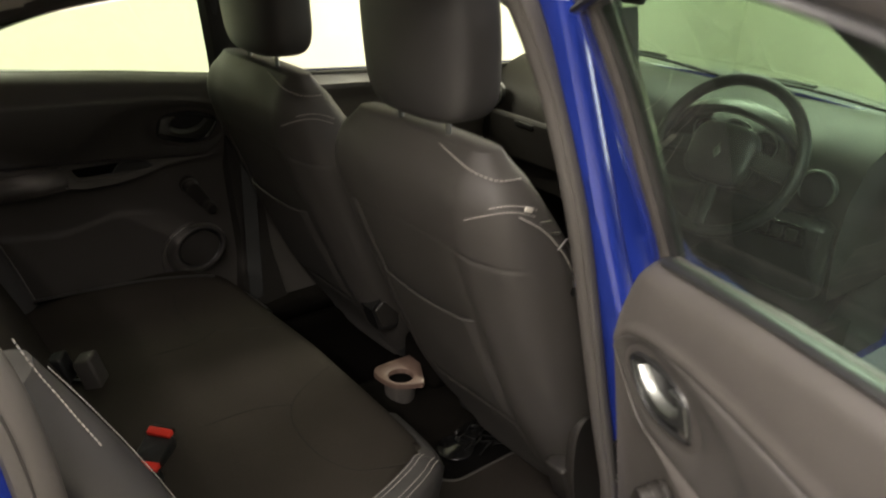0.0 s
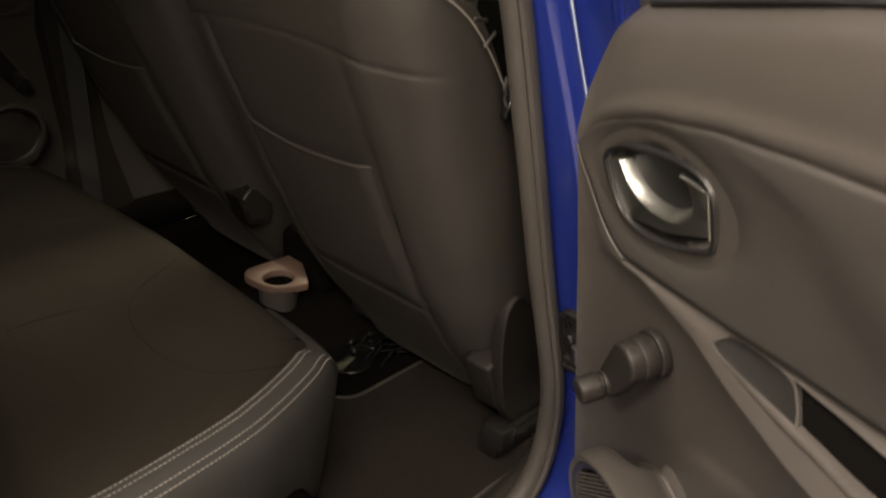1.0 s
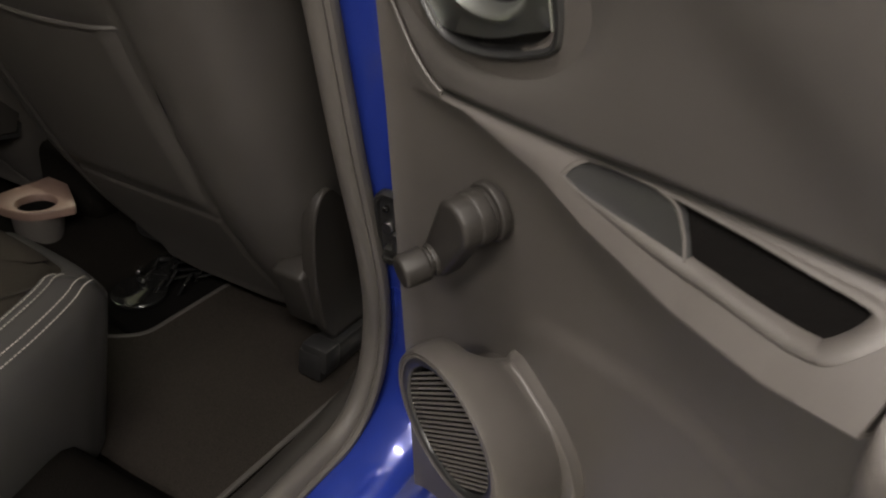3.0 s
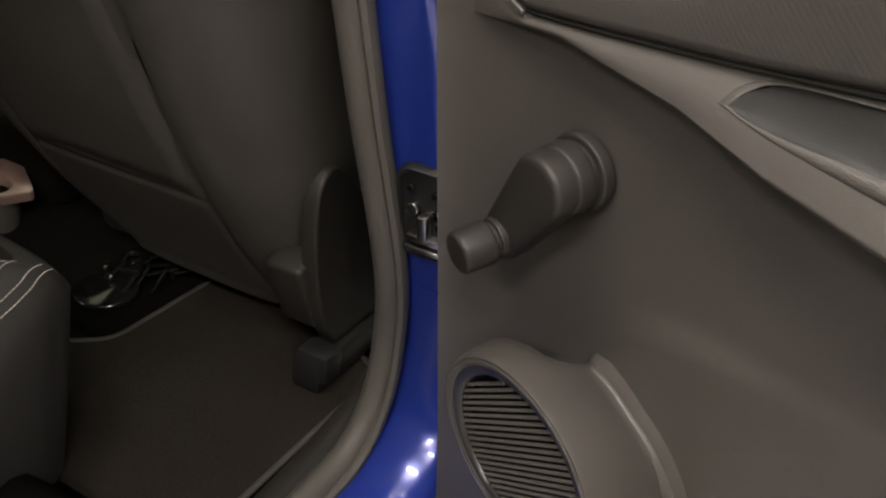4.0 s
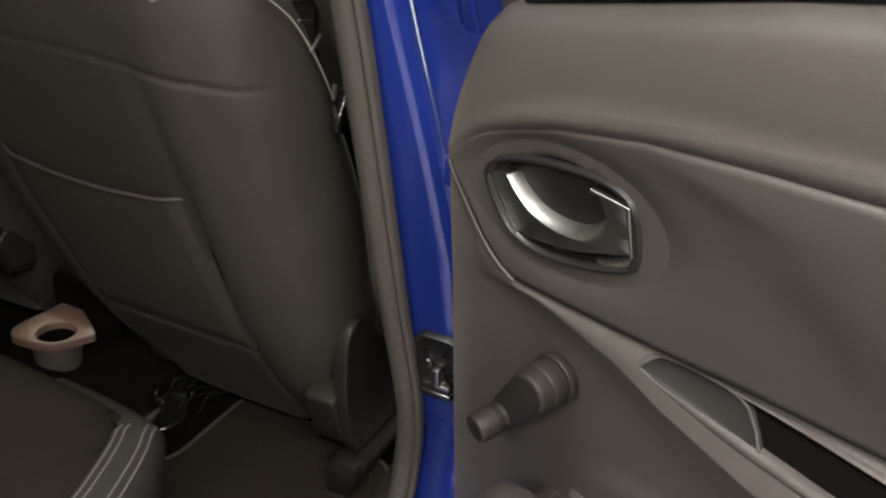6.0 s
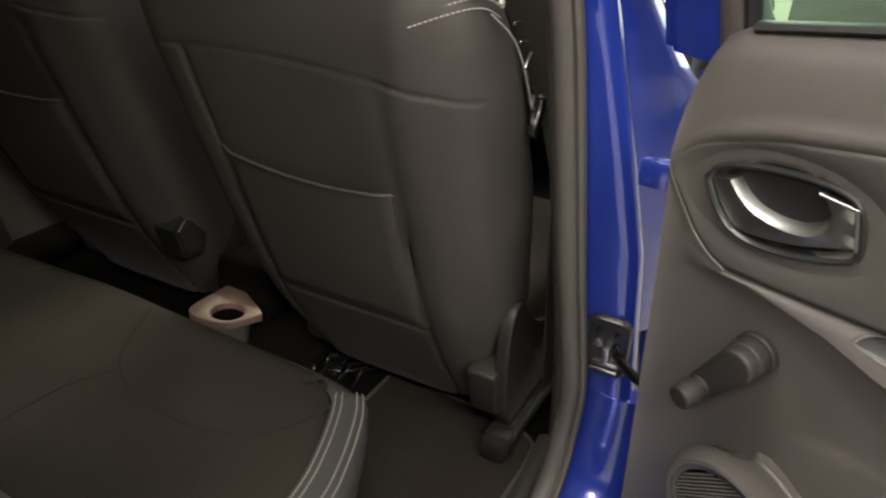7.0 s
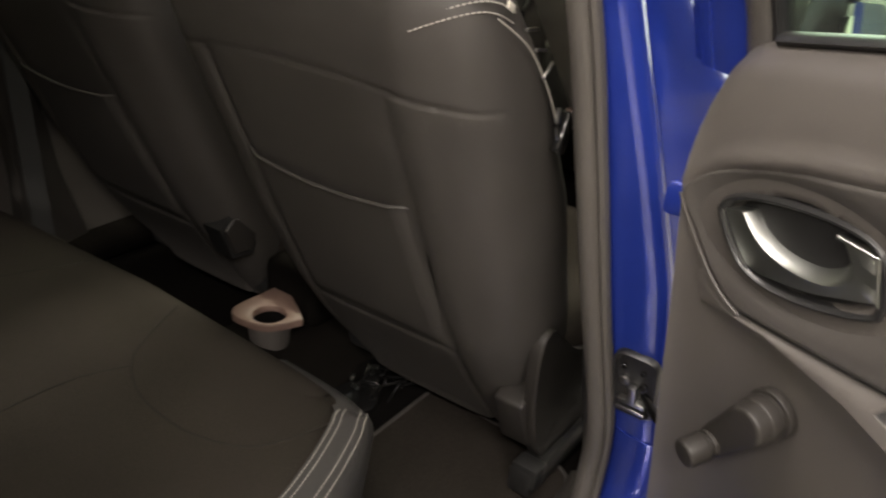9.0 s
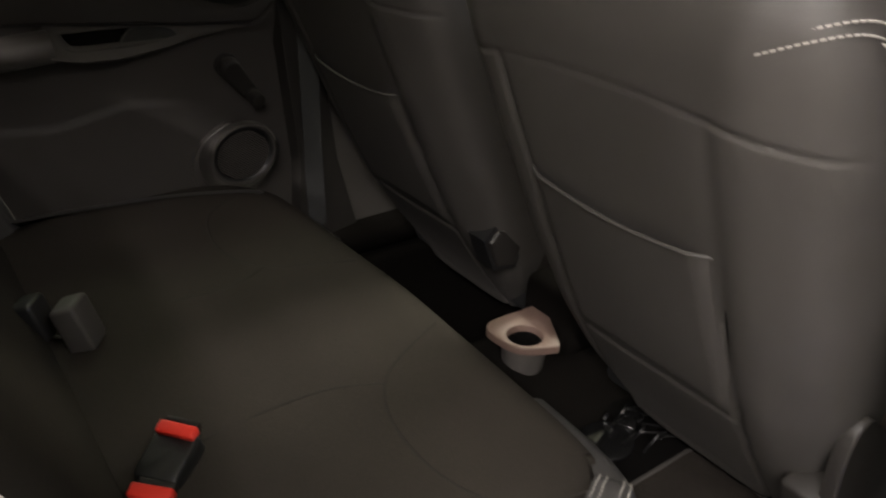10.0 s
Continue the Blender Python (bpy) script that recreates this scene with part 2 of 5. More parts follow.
# ---- showroom ----
def room():
    x0, x1, y0, y1, h = -9.0, 6.5, -9.0, 3.0, 3.2
    def slab(name, c, s, mat, label, cat):
        ob = part(name, block(c, s, 0), mat, smooth=0)
        tagged(ob, label, cat, kind="structure")
    slab("ground", ((x0 + x1) / 2, (y0 + y1) / 2, -0.1), (x1 - x0 + 0.4, y1 - y0 + 0.4, 0.2), FLOORMAT, "pale painted concrete workshop floor", "floor")
    slab("ceiling", ((x0 + x1) / 2, (y0 + y1) / 2, h + 0.1), (x1 - x0 + 0.4, y1 - y0 + 0.4, 0.2), CEILMAT, "white panelled workshop ceiling with added tube lights", "ceiling")
    slab("wall_north", ((x0 + x1) / 2, y1 + 0.1, h / 2), (x1 - x0, 0.2, h), WALLMAT, "pale cream painted workshop wall", "wall")
    slab("wall_south", ((x0 + x1) / 2, y0 - 0.1, h / 2), (x1 - x0, 0.2, h), SHADEMAT, "unseen dark wall that keeps bounce light down", "wall")
    slab("wall_east", (x1 + 0.1, (y1 - 0.5) / 2 + 0.1, h / 2), (0.2, y1 + 0.5 + 0.2, h), WALLMAT, "pale cream painted workshop wall", "wall")
    wy0, wy1, wz0, wz1 = -5.5, -2.2, 0.8, 2.5
    pieces = [block((x1 + 0.1, (a + b) / 2, (c + d) / 2), (0.2, b - a, d - c), 0) for a, b, c, d in ((y0 - 0.2, wy0, 0, h), (wy1, -0.5, 0, h), (wy0, wy1, 0, wz0), (wy0, wy1, wz1, h))]
    tagged(part("wall_southeast", fuse(*pieces), SHADEMAT, smooth=0), "dark wall with a window, added to dim reflections", "wall", kind="structure")
    # Unseen window, added as a bright source for reflections in the paint.
    win = thing("window_1", (x1 + 0.1, (wy0 + wy1) / 2, wz0), "unseen window added for reflections in the blue paint", "window", kind="structure")
    part("window_frame", fuse(*[block((x1 + 0.1, y, (wz0 + wz1) / 2), (0.08, 0.06, wz1 - wz0), 0.006) for y in (wy0 + 0.03, -4.4, -3.3, wy1 - 0.03)], *[block((x1 + 0.1, (wy0 + wy1) / 2, z), (0.076, wy1 - wy0, 0.06), 0.006) for z in (wz0 + 0.03, wz1 - 0.03)]), CEILMAT, win, "white window frame")
    part("pane", block((x1 + 0.12, (wy0 + wy1) / 2, (wz0 + wz1) / 2), (0.006, wy1 - wy0 - 0.08, wz1 - wz0 - 0.08), 0), GLASS2, win, "clear window pane").visible_shadow = False
    sky = bpy.data.lights.new("window_daylight", "AREA")
    sky.shape, sky.size, sky.size_y, sky.energy, sky.color = "RECTANGLE", wz1 - wz0, wy1 - wy0, DAYLIGHT, (0.93, 0.96, 1.0)
    new("window_daylight", sky).matrix_basis = pose(x1 + 0.16, (wy0 + wy1) / 2, (wz0 + wz1) / 2, 0, 90, 0)
    # Unseen panel, added to give the blue sill a broad reflection.
    lp = thing("light_panel", (0.0, -3.1, h - 0.02), "unseen light panel added for reflections on the sill", "light", "ceiling panels")
    part("panel_frame", fuse(*[block((0.0 + dx, -3.1 + dy, h - 0.015), (sx, sy, 0.03), 0.004) for dx, dy, sx, sy in ((0.63, 0, 0.05, 1.31), (-0.63, 0, 0.05, 1.31), (0, 0.63, 1.21, 0.05), (0, -0.63, 1.21, 0.05))]), CEILMAT, lp, "white panel frame")
    pl = bpy.data.lights.new("panel_glow", "AREA")
    pl.shape, pl.size, pl.energy, pl.color = "SQUARE", 1.2, PANEL, (1, 0.97, 0.93)
    new("panel_glow", pl).matrix_basis = Matrix.Translation((0.0, -3.1, h - 0.006))
    slab("wall_west", (x0 - 0.1, (y0 + y1) / 2, h / 2), (0.2, y1 - y0 + 0.4, h), SHADEMAT, "unseen dark wall that keeps bounce light down", "wall")
    # Tubes are unseen, added where door, seats, wall and dash needed light.
    for x, y, power in ((-3.4, -0.6, KEY * 2.0), (-1.0, -0.5, KEY * 0.85), (-2.2, -2.0, FILL * 0.9), (-1.9, -2.9, FILL * 0.8), (-0.6, 2.2, BACK * 0.7), (2.4, 0.7, BACK * 1.6), (4.4, 0.6, BACK * 2.0)):
        z = h - 0.40
        lt = thing("ceiling_light", (x, y, z), "unseen tube light, added to light the car and walls", "light", "ceiling lights")
        part("housing", block((x, y, z + 0.03), (0.10, 1.5, 0.05), 0.01), CEILMAT, lt)
        part("tube", sweep([(x, y - 0.72, z - 0.02), (x, y + 0.72, z - 0.02)], 0.02, seg=10, n=1), TUBE, lt)
        for dy in (-0.6, 0.6):
            part("hanger", sweep([(x, y + dy, z + 0.05), (x, y + dy, h)], 0.004, seg=6, n=1), CEILMAT, lt, "thin hanging rod")
        for down in (True, False):
            la = bpy.data.lights.new("tube_glow", "AREA")
            la.shape, la.size, la.size_y, la.energy, la.color = "RECTANGLE", 0.14, 1.4, power * (1.0 if down else UPWARD), (1, 0.96, 0.89)
            new("tube_glow", la).matrix_basis = Matrix.Translation((x, y, z - (0.05 if down else -0.07))) @ pose(0, 0, 0, 0 if down else 180, 0, 0)


KEY, FILL, BACK, UPWARD, PANEL, DAYLIGHT = 62, 66, 85, 0.5, 45, 130
room()


# ---- car body ----
body = thing("hatchback", (0, 0, 0), "blue five-door hatchback body shell with dark interior trim", "car")
JZ = [0.15, 0.3, 0.5, 0.75, 0.9, 1.1, 1.42]


def jamb_x(z):
    return 0.13 - 0.22 * (max(z, 0.2) - 0.63)


def jamb_in(z):
    return interp(z, JZ, [-0.748, -0.752, -0.751, -0.729, -0.716, -0.692, -0.615])


def jamb_out(z):
    return interp(z, JZ, [-0.865, -0.862, -0.848, -0.83, -0.80, -0.755, -0.69])


def b_pillar():
    rings = []
    for i in range(61):
        z = 0.13 + 1.29 * i / 60
        x, yi, yo = jamb_x(z), jamb_in(z), jamb_out(z)
        rings.append([(x + 0.05, yi + 0.03, z), (x + 0.006, yi + 0.012, z), (x, yi, z), (x + 0.002, yi + (yo - yi) * 0.35, z), (x - 0.002, yi + (yo - yi) * 0.7, z), (x + 0.001, yo + 0.016, z),
                      (x + 0.008, yo + 0.004, z), (x + 0.02, yo, z), (x + 0.045, yo + 0.006, z), (x + 0.075, yo + 0.03, z), (x + 0.075, yi + 0.01, z)])
    part("b_pillar", skin(rings), PAINT, body, "glossy blue painted door pillar", smooth=50)


b_pillar()

# rubber seal round the rear door opening, with the trim strip inside it
SEAL = [(jamb_x(1.45) - 0.03, -0.61, 1.45), (jamb_x(1.3), jamb_in(1.3) - 0.004, 1.3), (jamb_x(1.1), jamb_in(1.1) - 0.004, 1.1), (jamb_x(0.9), jamb_in(0.9) - 0.002, 0.9),
        (jamb_x(0.7), jamb_in(0.7) - 0.002, 0.7), (jamb_x(0.5) + 0.004, jamb_in(0.5) - 0.002, 0.5), (0.182, -0.748, 0.38), (0.168, -0.745, 0.30), (0.122, -0.74, 0.245), (0.04, -0.733, 0.225), (-0.15, -0.733, 0.22),
        (-0.55, -0.733, 0.24), (-0.70, -0.733, 0.32), (-0.79, -0.733, 0.50), (-0.81, -0.735, 0.80), (-0.835, -0.735, 1.05), (-0.89, -0.71, 1.2), (-0.98, -0.66, 1.35), (-0.9, -0.61, 1.46), (-0.6, -0.60, 1.51), (-0.3, -0.60, 1.52), (-0.12, -0.60, 1.51), (jamb_x(1.45) - 0.03, -0.61, 1.45)]
part("door_seal", fuse(sweep(SEAL, 0.02, 0.025, seg=14, up=(0, 1, 0.2)), sweep([(x - 0.014, y - 0.02, z) for x, y, z in SEAL], 0.007, 0.009, seg=8, up=(0, 1, 0.2))), RUBBER, body, "dark grey rubber door seal")


def pillar_trim():
    rings = []
    for i in range(50):
        z = 0.26 + 1.16 * i / 49
        x, y = jamb_x(z) + 0.035, jamb_in(z) + 0.012
        w = interp(z, [0.26, 0.4, 0.8, 1.42], [0.16, 0.11, 0.07, 0.07])
        inner = interp(z, [0.5, 0.75, 0.92, 1.07, 1.2, 1.42], [0.045, 0.055, 0.080, 0.125, 0.07, 0.045])
        rings.append([(x - 0.01, y + 0.005, z), (x - 0.006, y + 0.022, z), (x + 0.012, y + 0.034, z), (x + 0.05, y + 0.6 * inner, z), (x + 0.09, y + inner, z), (x + 0.10 + w, y + inner, z), (x + 0.11 + w, y + 0.03, z), (x + 0.11 + w, y - 0.005, z), (x + 0.03, y - 0.01, z)])
    part("pillar_trim", skin(rings), PLASTIC, body, "dark grey plastic pillar lining")


pillar_trim()


# sill: painted step with a plastic tread inside
def sill():
    xs = [0.3, 0.2, 0.1, 0.0, -0.2, -0.4, -0.52]
    rise = [0.06, 0.02, 0.0, 0.0, 0.0, 0.02, 0.08]
    rings = []
    for x, r in zip(xs, rise):
        rings.append([(x, -0.74, 0.235 + r), (x, -0.755, 0.222 + r), (x, -0.79, 0.212 + r), (x, -0.80, 0.19), (x, -0.845, 0.175), (x, -0.868, 0.155), (x, -0.875, 0.10), (x, -0.83, 0.06), (x, -0.74, 0.08)])
    part("sill", skin(rings), PAINT, body, "glossy blue painted door sill", smooth=50)
    rings = []
    for x, r in zip([0.26, 0.19, 0.1, 0.0, -0.2, -0.4, -0.52], [0.05, 0.02, 0.005, 0.0, 0.0, 0.02, 0.10]):
        rings.append([(x, -0.725, 0.233 + r), (x, -0.712, 0.241 + r), (x, -0.696, 0.241 + r), (x, -0.685, 0.234 + r), (x, -0.680, 0.20), (x, -0.725, 0.20)])
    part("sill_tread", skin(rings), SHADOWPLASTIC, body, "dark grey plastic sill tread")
    part("sill_flange", sweep([(x + 0.016 * interp(z, [0.24, 0.3, 0.5], [0, 1, 1]), y - 0.062, z - 0.014) for x, y, z in SEAL[5:12]], 0.056, 0.020, 20, 10, up=(0, 1, 0.0)), PAINT, body, "smooth blue painted flange round the door opening")



sill()


def front_jamb_plate():
    """Black oval check-strap plate with bolts and the strap to the door."""
    tilt = pose(0, 0, 0, 0, -12, 0)
    base = Matrix.Translation((jamb_x(0.588) - 0.003, -0.803, 0.588)) @ tilt
    def at(bm):
        bm.transform(base)
        return bm
    out = dense([(y, z) for y, z in rrect(-0.033, 0.033, -0.056, 0.056, 0.018, 6)], 0.02)
    rings = [[(0.002, y * k, z * k) for y, z in out] for k in (1.0,)] + [[(-0.006, y, z) for y, z in out], [(-0.009, y * 0.95, z * 0.96) for y, z in out], [(-0.009, y * 0.86, z * 0.91) for y, z in out], [(-0.004, y * 0.8, z * 0.87) for y, z in out]]
    plate = part("check_plate", at(skin(rings)), BLACK, body, "black plastic door check plate")
    for y, z, r in ((0.014, 0.006, 0.0075), (-0.012, 0.030, 0.004), (0.016, 0.032, 0.004), (-0.014, 0.006, 0.006)):
        part("bolt", at(disc((-0.004, y, z), (-1, 0, 0), r, 0.006, 12, 0.001)), BRIGHT if r > 0.007 else GLOSSBLACK, plate, "metal bolt")
    part("bracket", at(fuse(block((-0.008, 0.0, -0.028), (0.012, 0.04, 0.008), 0.002), block((-0.010, 0.0, -0.040), (0.012, 0.042, 0.006), 0.002), block((-0.010, 0.0, -0.012), (0.012, 0.012, 0.03), 0.002))), BRIGHT, plate, "bare metal bracket")
    part("check_strap", sweep([(jamb_x(0.57) - 0.004, -0.815, 0.575), (jamb_x(0.57) - 0.03, -0.85, 0.565), (jamb_x(0.57) - 0.05, -0.89, 0.56)], 0.009, 0.005, seg=8, n=4), GLOSSBLACK, plate, "black door check strap")


front_jamb_plate()


# hinges between pillar and open door
for z in (0.89,):
    hg = part("hinge", fuse(block((jamb_x(z) + 0.0, -0.835, z), (0.026, 0.045, 0.040), 0.008), block((jamb_x(z) - 0.02, -0.87, z), (0.05, 0.02, 0.045), 0.005), disc((jamb_x(z), -0.875, z - 0.03), (0, 0, 1), 0.009, 0.06, 12, 0.002)), PAINT, body, "blue painted door hinge")


# outer skins, pillars, roof
def skin_panel(name, pts_top, pts_bot, mat, label, thick=0.03, side=(0, 1, 0)):
    a, b = smooth_path(pts_top, 6), smooth_path(pts_bot, 6)
    n = len(a) - 1
    fn = lambda u, v: a[round(u * n)].lerp(b[round(u * n)], v) + Vector((0, math.sin(v * math.pi) * -0.02 * side[1], 0))  # noqa: E731
    return part(name, sheet(fn, n, 8, thick, side), mat, body, label)


def quarter():
    skin_panel("rear_wing", [(-0.92, -0.79, 1.05), (-1.1, -0.78, 1.06), (-1.5, -0.74, 1.04)], [(-0.88, -0.85, 0.40), (-1.1, -0.86, 0.45), (-1.5, -0.82, 0.45)], PAINT, "glossy blue rear wing panel")
    skin_panel("rear_wing_far", [(-0.80, 0.77, 1.05), (-1.0, 0.78, 1.06), (-1.5, 0.74, 1.04)], [(-0.60, 0.85, 0.40), (-0.9, 0.86, 0.45), (-1.5, 0.82, 0.45)], PAINT, "glossy blue rear wing panel", side=(0, -1, 0))
    # painted rear jamb with its plastic inner lining
    rings, rings2 = [], []
    for i in range(30):
        z = 0.36 + 0.86 * i / 29
        x = interp(z, [0.36, 0.52, 0.8, 0.93, 1.1, 1.25], [-0.83, -0.83, -0.83, -0.835, -0.87, -0.96])
        y = interp(z, [0.36, 0.9, 1.25], [-0.75, -0.75, -0.69])
        rings.append([(x, y, z), (x - 0.03, y - 0.008, z), (x - 0.055, y - 0.04, z), (x - 0.06, y - 0.09, z), (x - 0.1, y - 0.1, z), (x - 0.1, y, z)])
        rings2.append([(x + 0.012, y + 0.02, z), (x + 0.02, y + 0.035, z), (x + 0.005, y + 0.06, z), (x - 0.05, y + 0.075, z), (x - 0.3, y + 0.075, z), (x - 0.3, y + 0.03, z), (x - 0.02, y + 0.01, z)])
    part("c_pillar", skin(rings), PAINT, body, "glossy blue painted rear door jamb")
    part("c_pillar_trim", skin(rings2), PLASTIC, body, "grey plastic lining beside the rear seat")


quarter()


def roof():
    fn = lambda u, v: (-1.55 + 2.35 * u, -0.60 + 1.2 * v, 1.53 + 0.035 * math.sin(math.pi * v) + 0.03 * math.sin(math.pi * min(1, u + 0.15)) - 0.10 * max(0, u - 0.8) - 0.12 * max(0, 0.25 - u))  # noqa: E731
    part("roof", sheet(lambda u, v: Vector(fn(u, v)) + Vector((0, 0, 0.03)), 20, 14, 0.02, (0, 0, 1)), PAINT, body, "glossy blue roof skin")
    part("headliner", sheet(fn, 20, 14, 0.012, (0, 0, 1)), HEADLINER, body, "pale grey cloth headlining")
    for s in (-1, 1):
        part("roof_rail", sweep([(-1.5, 0.60 * s, 1.44), (-0.8, 0.62 * s, 1.51), (-0.1, 0.62 * s, 1.53), (0.5, 0.61 * s, 1.51), (0.78, 0.61 * s, 1.46)], 0.035, 0.035, 10), PAINT, body, "blue roof side rail")
        part("a_pillar", sweep([(0.74, 0.61 * s, 1.44), (1.1, 0.66 * s, 1.25), (1.52, 0.72 * s, 1.02)], 0.03, 0.04, 10), PLASTIC, body, "slanted windscreen pillar")
    part("windscreen", sheet(lambda u, v: (0.78 + 0.80 * v + 0.06 * math.sin(math.pi * u), (-0.60 + 1.2 * u) * (1 + 0.18 * v), 1.44 - 0.42 * v), 12, 8), GLASS2, body, "clear windscreen")
    # Rear glass and shelf are unseen, added to limit light on the bench.
    part("rear_window", sheet(lambda u, v: (-1.55 - 0.2 * v, -0.55 + 1.1 * u, 1.40 - 0.38 * v), 8, 4), GLASSDARK, body, "unseen rear window, its tint set to limit cabin light")
    part("parcel_shelf", block((-1.25, 0, 0.99), (0.75, 1.16, 0.03), 0.01), CARPET, body, "unseen parcel shelf added to block light from behind")
    part("tailgate", block((-1.72, 0, 0.72), (0.05, 1.3, 0.62), 0.02), PAINT, body, "blue tailgate")
    part("scuttle", block((1.62, 0, 0.98), (0.16, 1.42, 0.05), 0.015), BLACK, body, "black plastic scuttle below the windscreen")
    part("bonnet", sheet(lambda u, v: (1.66 + 0.8 * u, -0.72 + 1.44 * v, 0.98 - 0.16 * u * u + 0.04 * math.sin(math.pi * v)), 10, 12, 0.02, (0, 0, -1)), PAINT, body, "glossy blue bonnet")
    part("bulkhead", block((1.55, 0, 0.55), (0.05, 1.4, 0.75), 0), BLACK, body, "dark bulkhead")


roof()


def running_gear():
    """Wheels, front wings and bumpers, so that the car stands on the floor."""
    for x, y in ((-1.13, -0.74), (-1.13, 0.74), (1.42, -0.74), (1.42, 0.74)):
        s = 1 if y > 0 else -1
        prof = [(0.19, -0.09), (0.28, -0.095), (0.30, -0.085), (0.306, -0.05), (0.306, 0.05), (0.30, 0.085), (0.28, 0.095), (0.19, 0.09)]
        tyre = part("tyre", skin([[(x + r * math.cos(a), y + d, 0.306 + r * math.sin(a)) for r, d in prof] for a in (2 * math.pi * i / 48 for i in range(49))]), RUBBERBLACK, body, "black rubber tyre")
        rim = part("rim", disc((x, y + s * 0.06, 0.306), (0, s, 0), 0.20, 0.02, 40, 0.006), CHROME, tyre, "grey wheel rim")
        for k in range(5):
            a = 2 * math.pi * k / 5
            part("spoke", sweep([(x, y + s * 0.084, 0.306), (x + 0.10 * math.cos(a), y + s * 0.086, 0.306 + 0.10 * math.sin(a)), (x + 0.185 * math.cos(a), y + s * 0.080, 0.306 + 0.185 * math.sin(a))], 0.010, 0.022, 8, 3, up=(0, 1, 0)), CHROME, rim, "wheel spoke")
    for s in (-1, 1):
        arch = [(1.42 + 0.36 * math.cos(a), 0.306 + 0.36 * math.sin(a)) for a in (math.pi * i / 16 for i in range(17))]
        top = [(2.42 - 1.02 * i / 16, interp(2.42 - 1.02 * i / 16, [1.40, 1.7, 2.42], [0.98, 0.95, 0.76])) for i in range(17)]
        part("front_wing", sheet(lambda u, v: (arch[round(u * 16)][0] + (top[round(u * 16)][0] - arch[round(u * 16)][0]) * v, s * (0.84 - 0.09 * v * v), arch[round(u * 16)][1] + (top[round(u * 16)][1] - arch[round(u * 16)][1]) * v), 16, 8, 0.02, (0, -s, 0)), PAINT, body, "glossy blue front wing")
    part("front_bumper", sweep([(1.80, -0.82, 0.48), (2.25, -0.76, 0.48), (2.50, -0.45, 0.50), (2.56, 0, 0.50), (2.50, 0.45, 0.50), (2.25, 0.76, 0.48), (1.80, 0.82, 0.48)], 0.26, 0.05, 12), PAINT, body, "blue front bumper")
    part("rear_bumper", sweep([(-1.45, -0.80, 0.46), (-1.70, -0.66, 0.46), (-1.78, 0, 0.46), (-1.70, 0.66, 0.46), (-1.45, 0.80, 0.46)], 0.16, 0.05, 12), PAINT, body, "blue rear bumper")
    part("underbody", block((0.1, 0, 0.17), (3.2, 1.30, 0.08), 0.02), SHADEBLACK, body, "dark underbody")


running_gear()


# carpeted floor with the centre tunnel and raised heel board
def floor_z(x, y):
    hump = 0.10 * math.exp(-((y / 0.12) ** 4)) if abs(y) < 0.3 else 0.0
    heel = 0.14 / (1 + math.exp((x + 0.14) / 0.02))
    return 0.222 + hump + heel + 0.003 * noise.noise((x * 9, y * 9, 0))


part("carpet", sheet(lambda u, v: (-0.62 + 2.15 * u, -0.69 + 1.35 * v, floor_z(-0.62 + 2.15 * u, -0.69 + 1.35 * v)), 90, 60), CARPET, body, "dark moulded carpet, deepened in colour for shade under the seats")


# far side: doors closed; the rear one carries the mirrored mouldings of the open door
FAR_UP = Vector((0, -0.19, 1)).normalized()
FAR_DOOR = Matrix((Vector((-1, 0, 0)), Vector((0, -1, -0.19)).normalized(), FAR_UP)).transposed().to_4x4()
FAR_DOOR.translation = Vector((0.032, 0.668, 0.834))


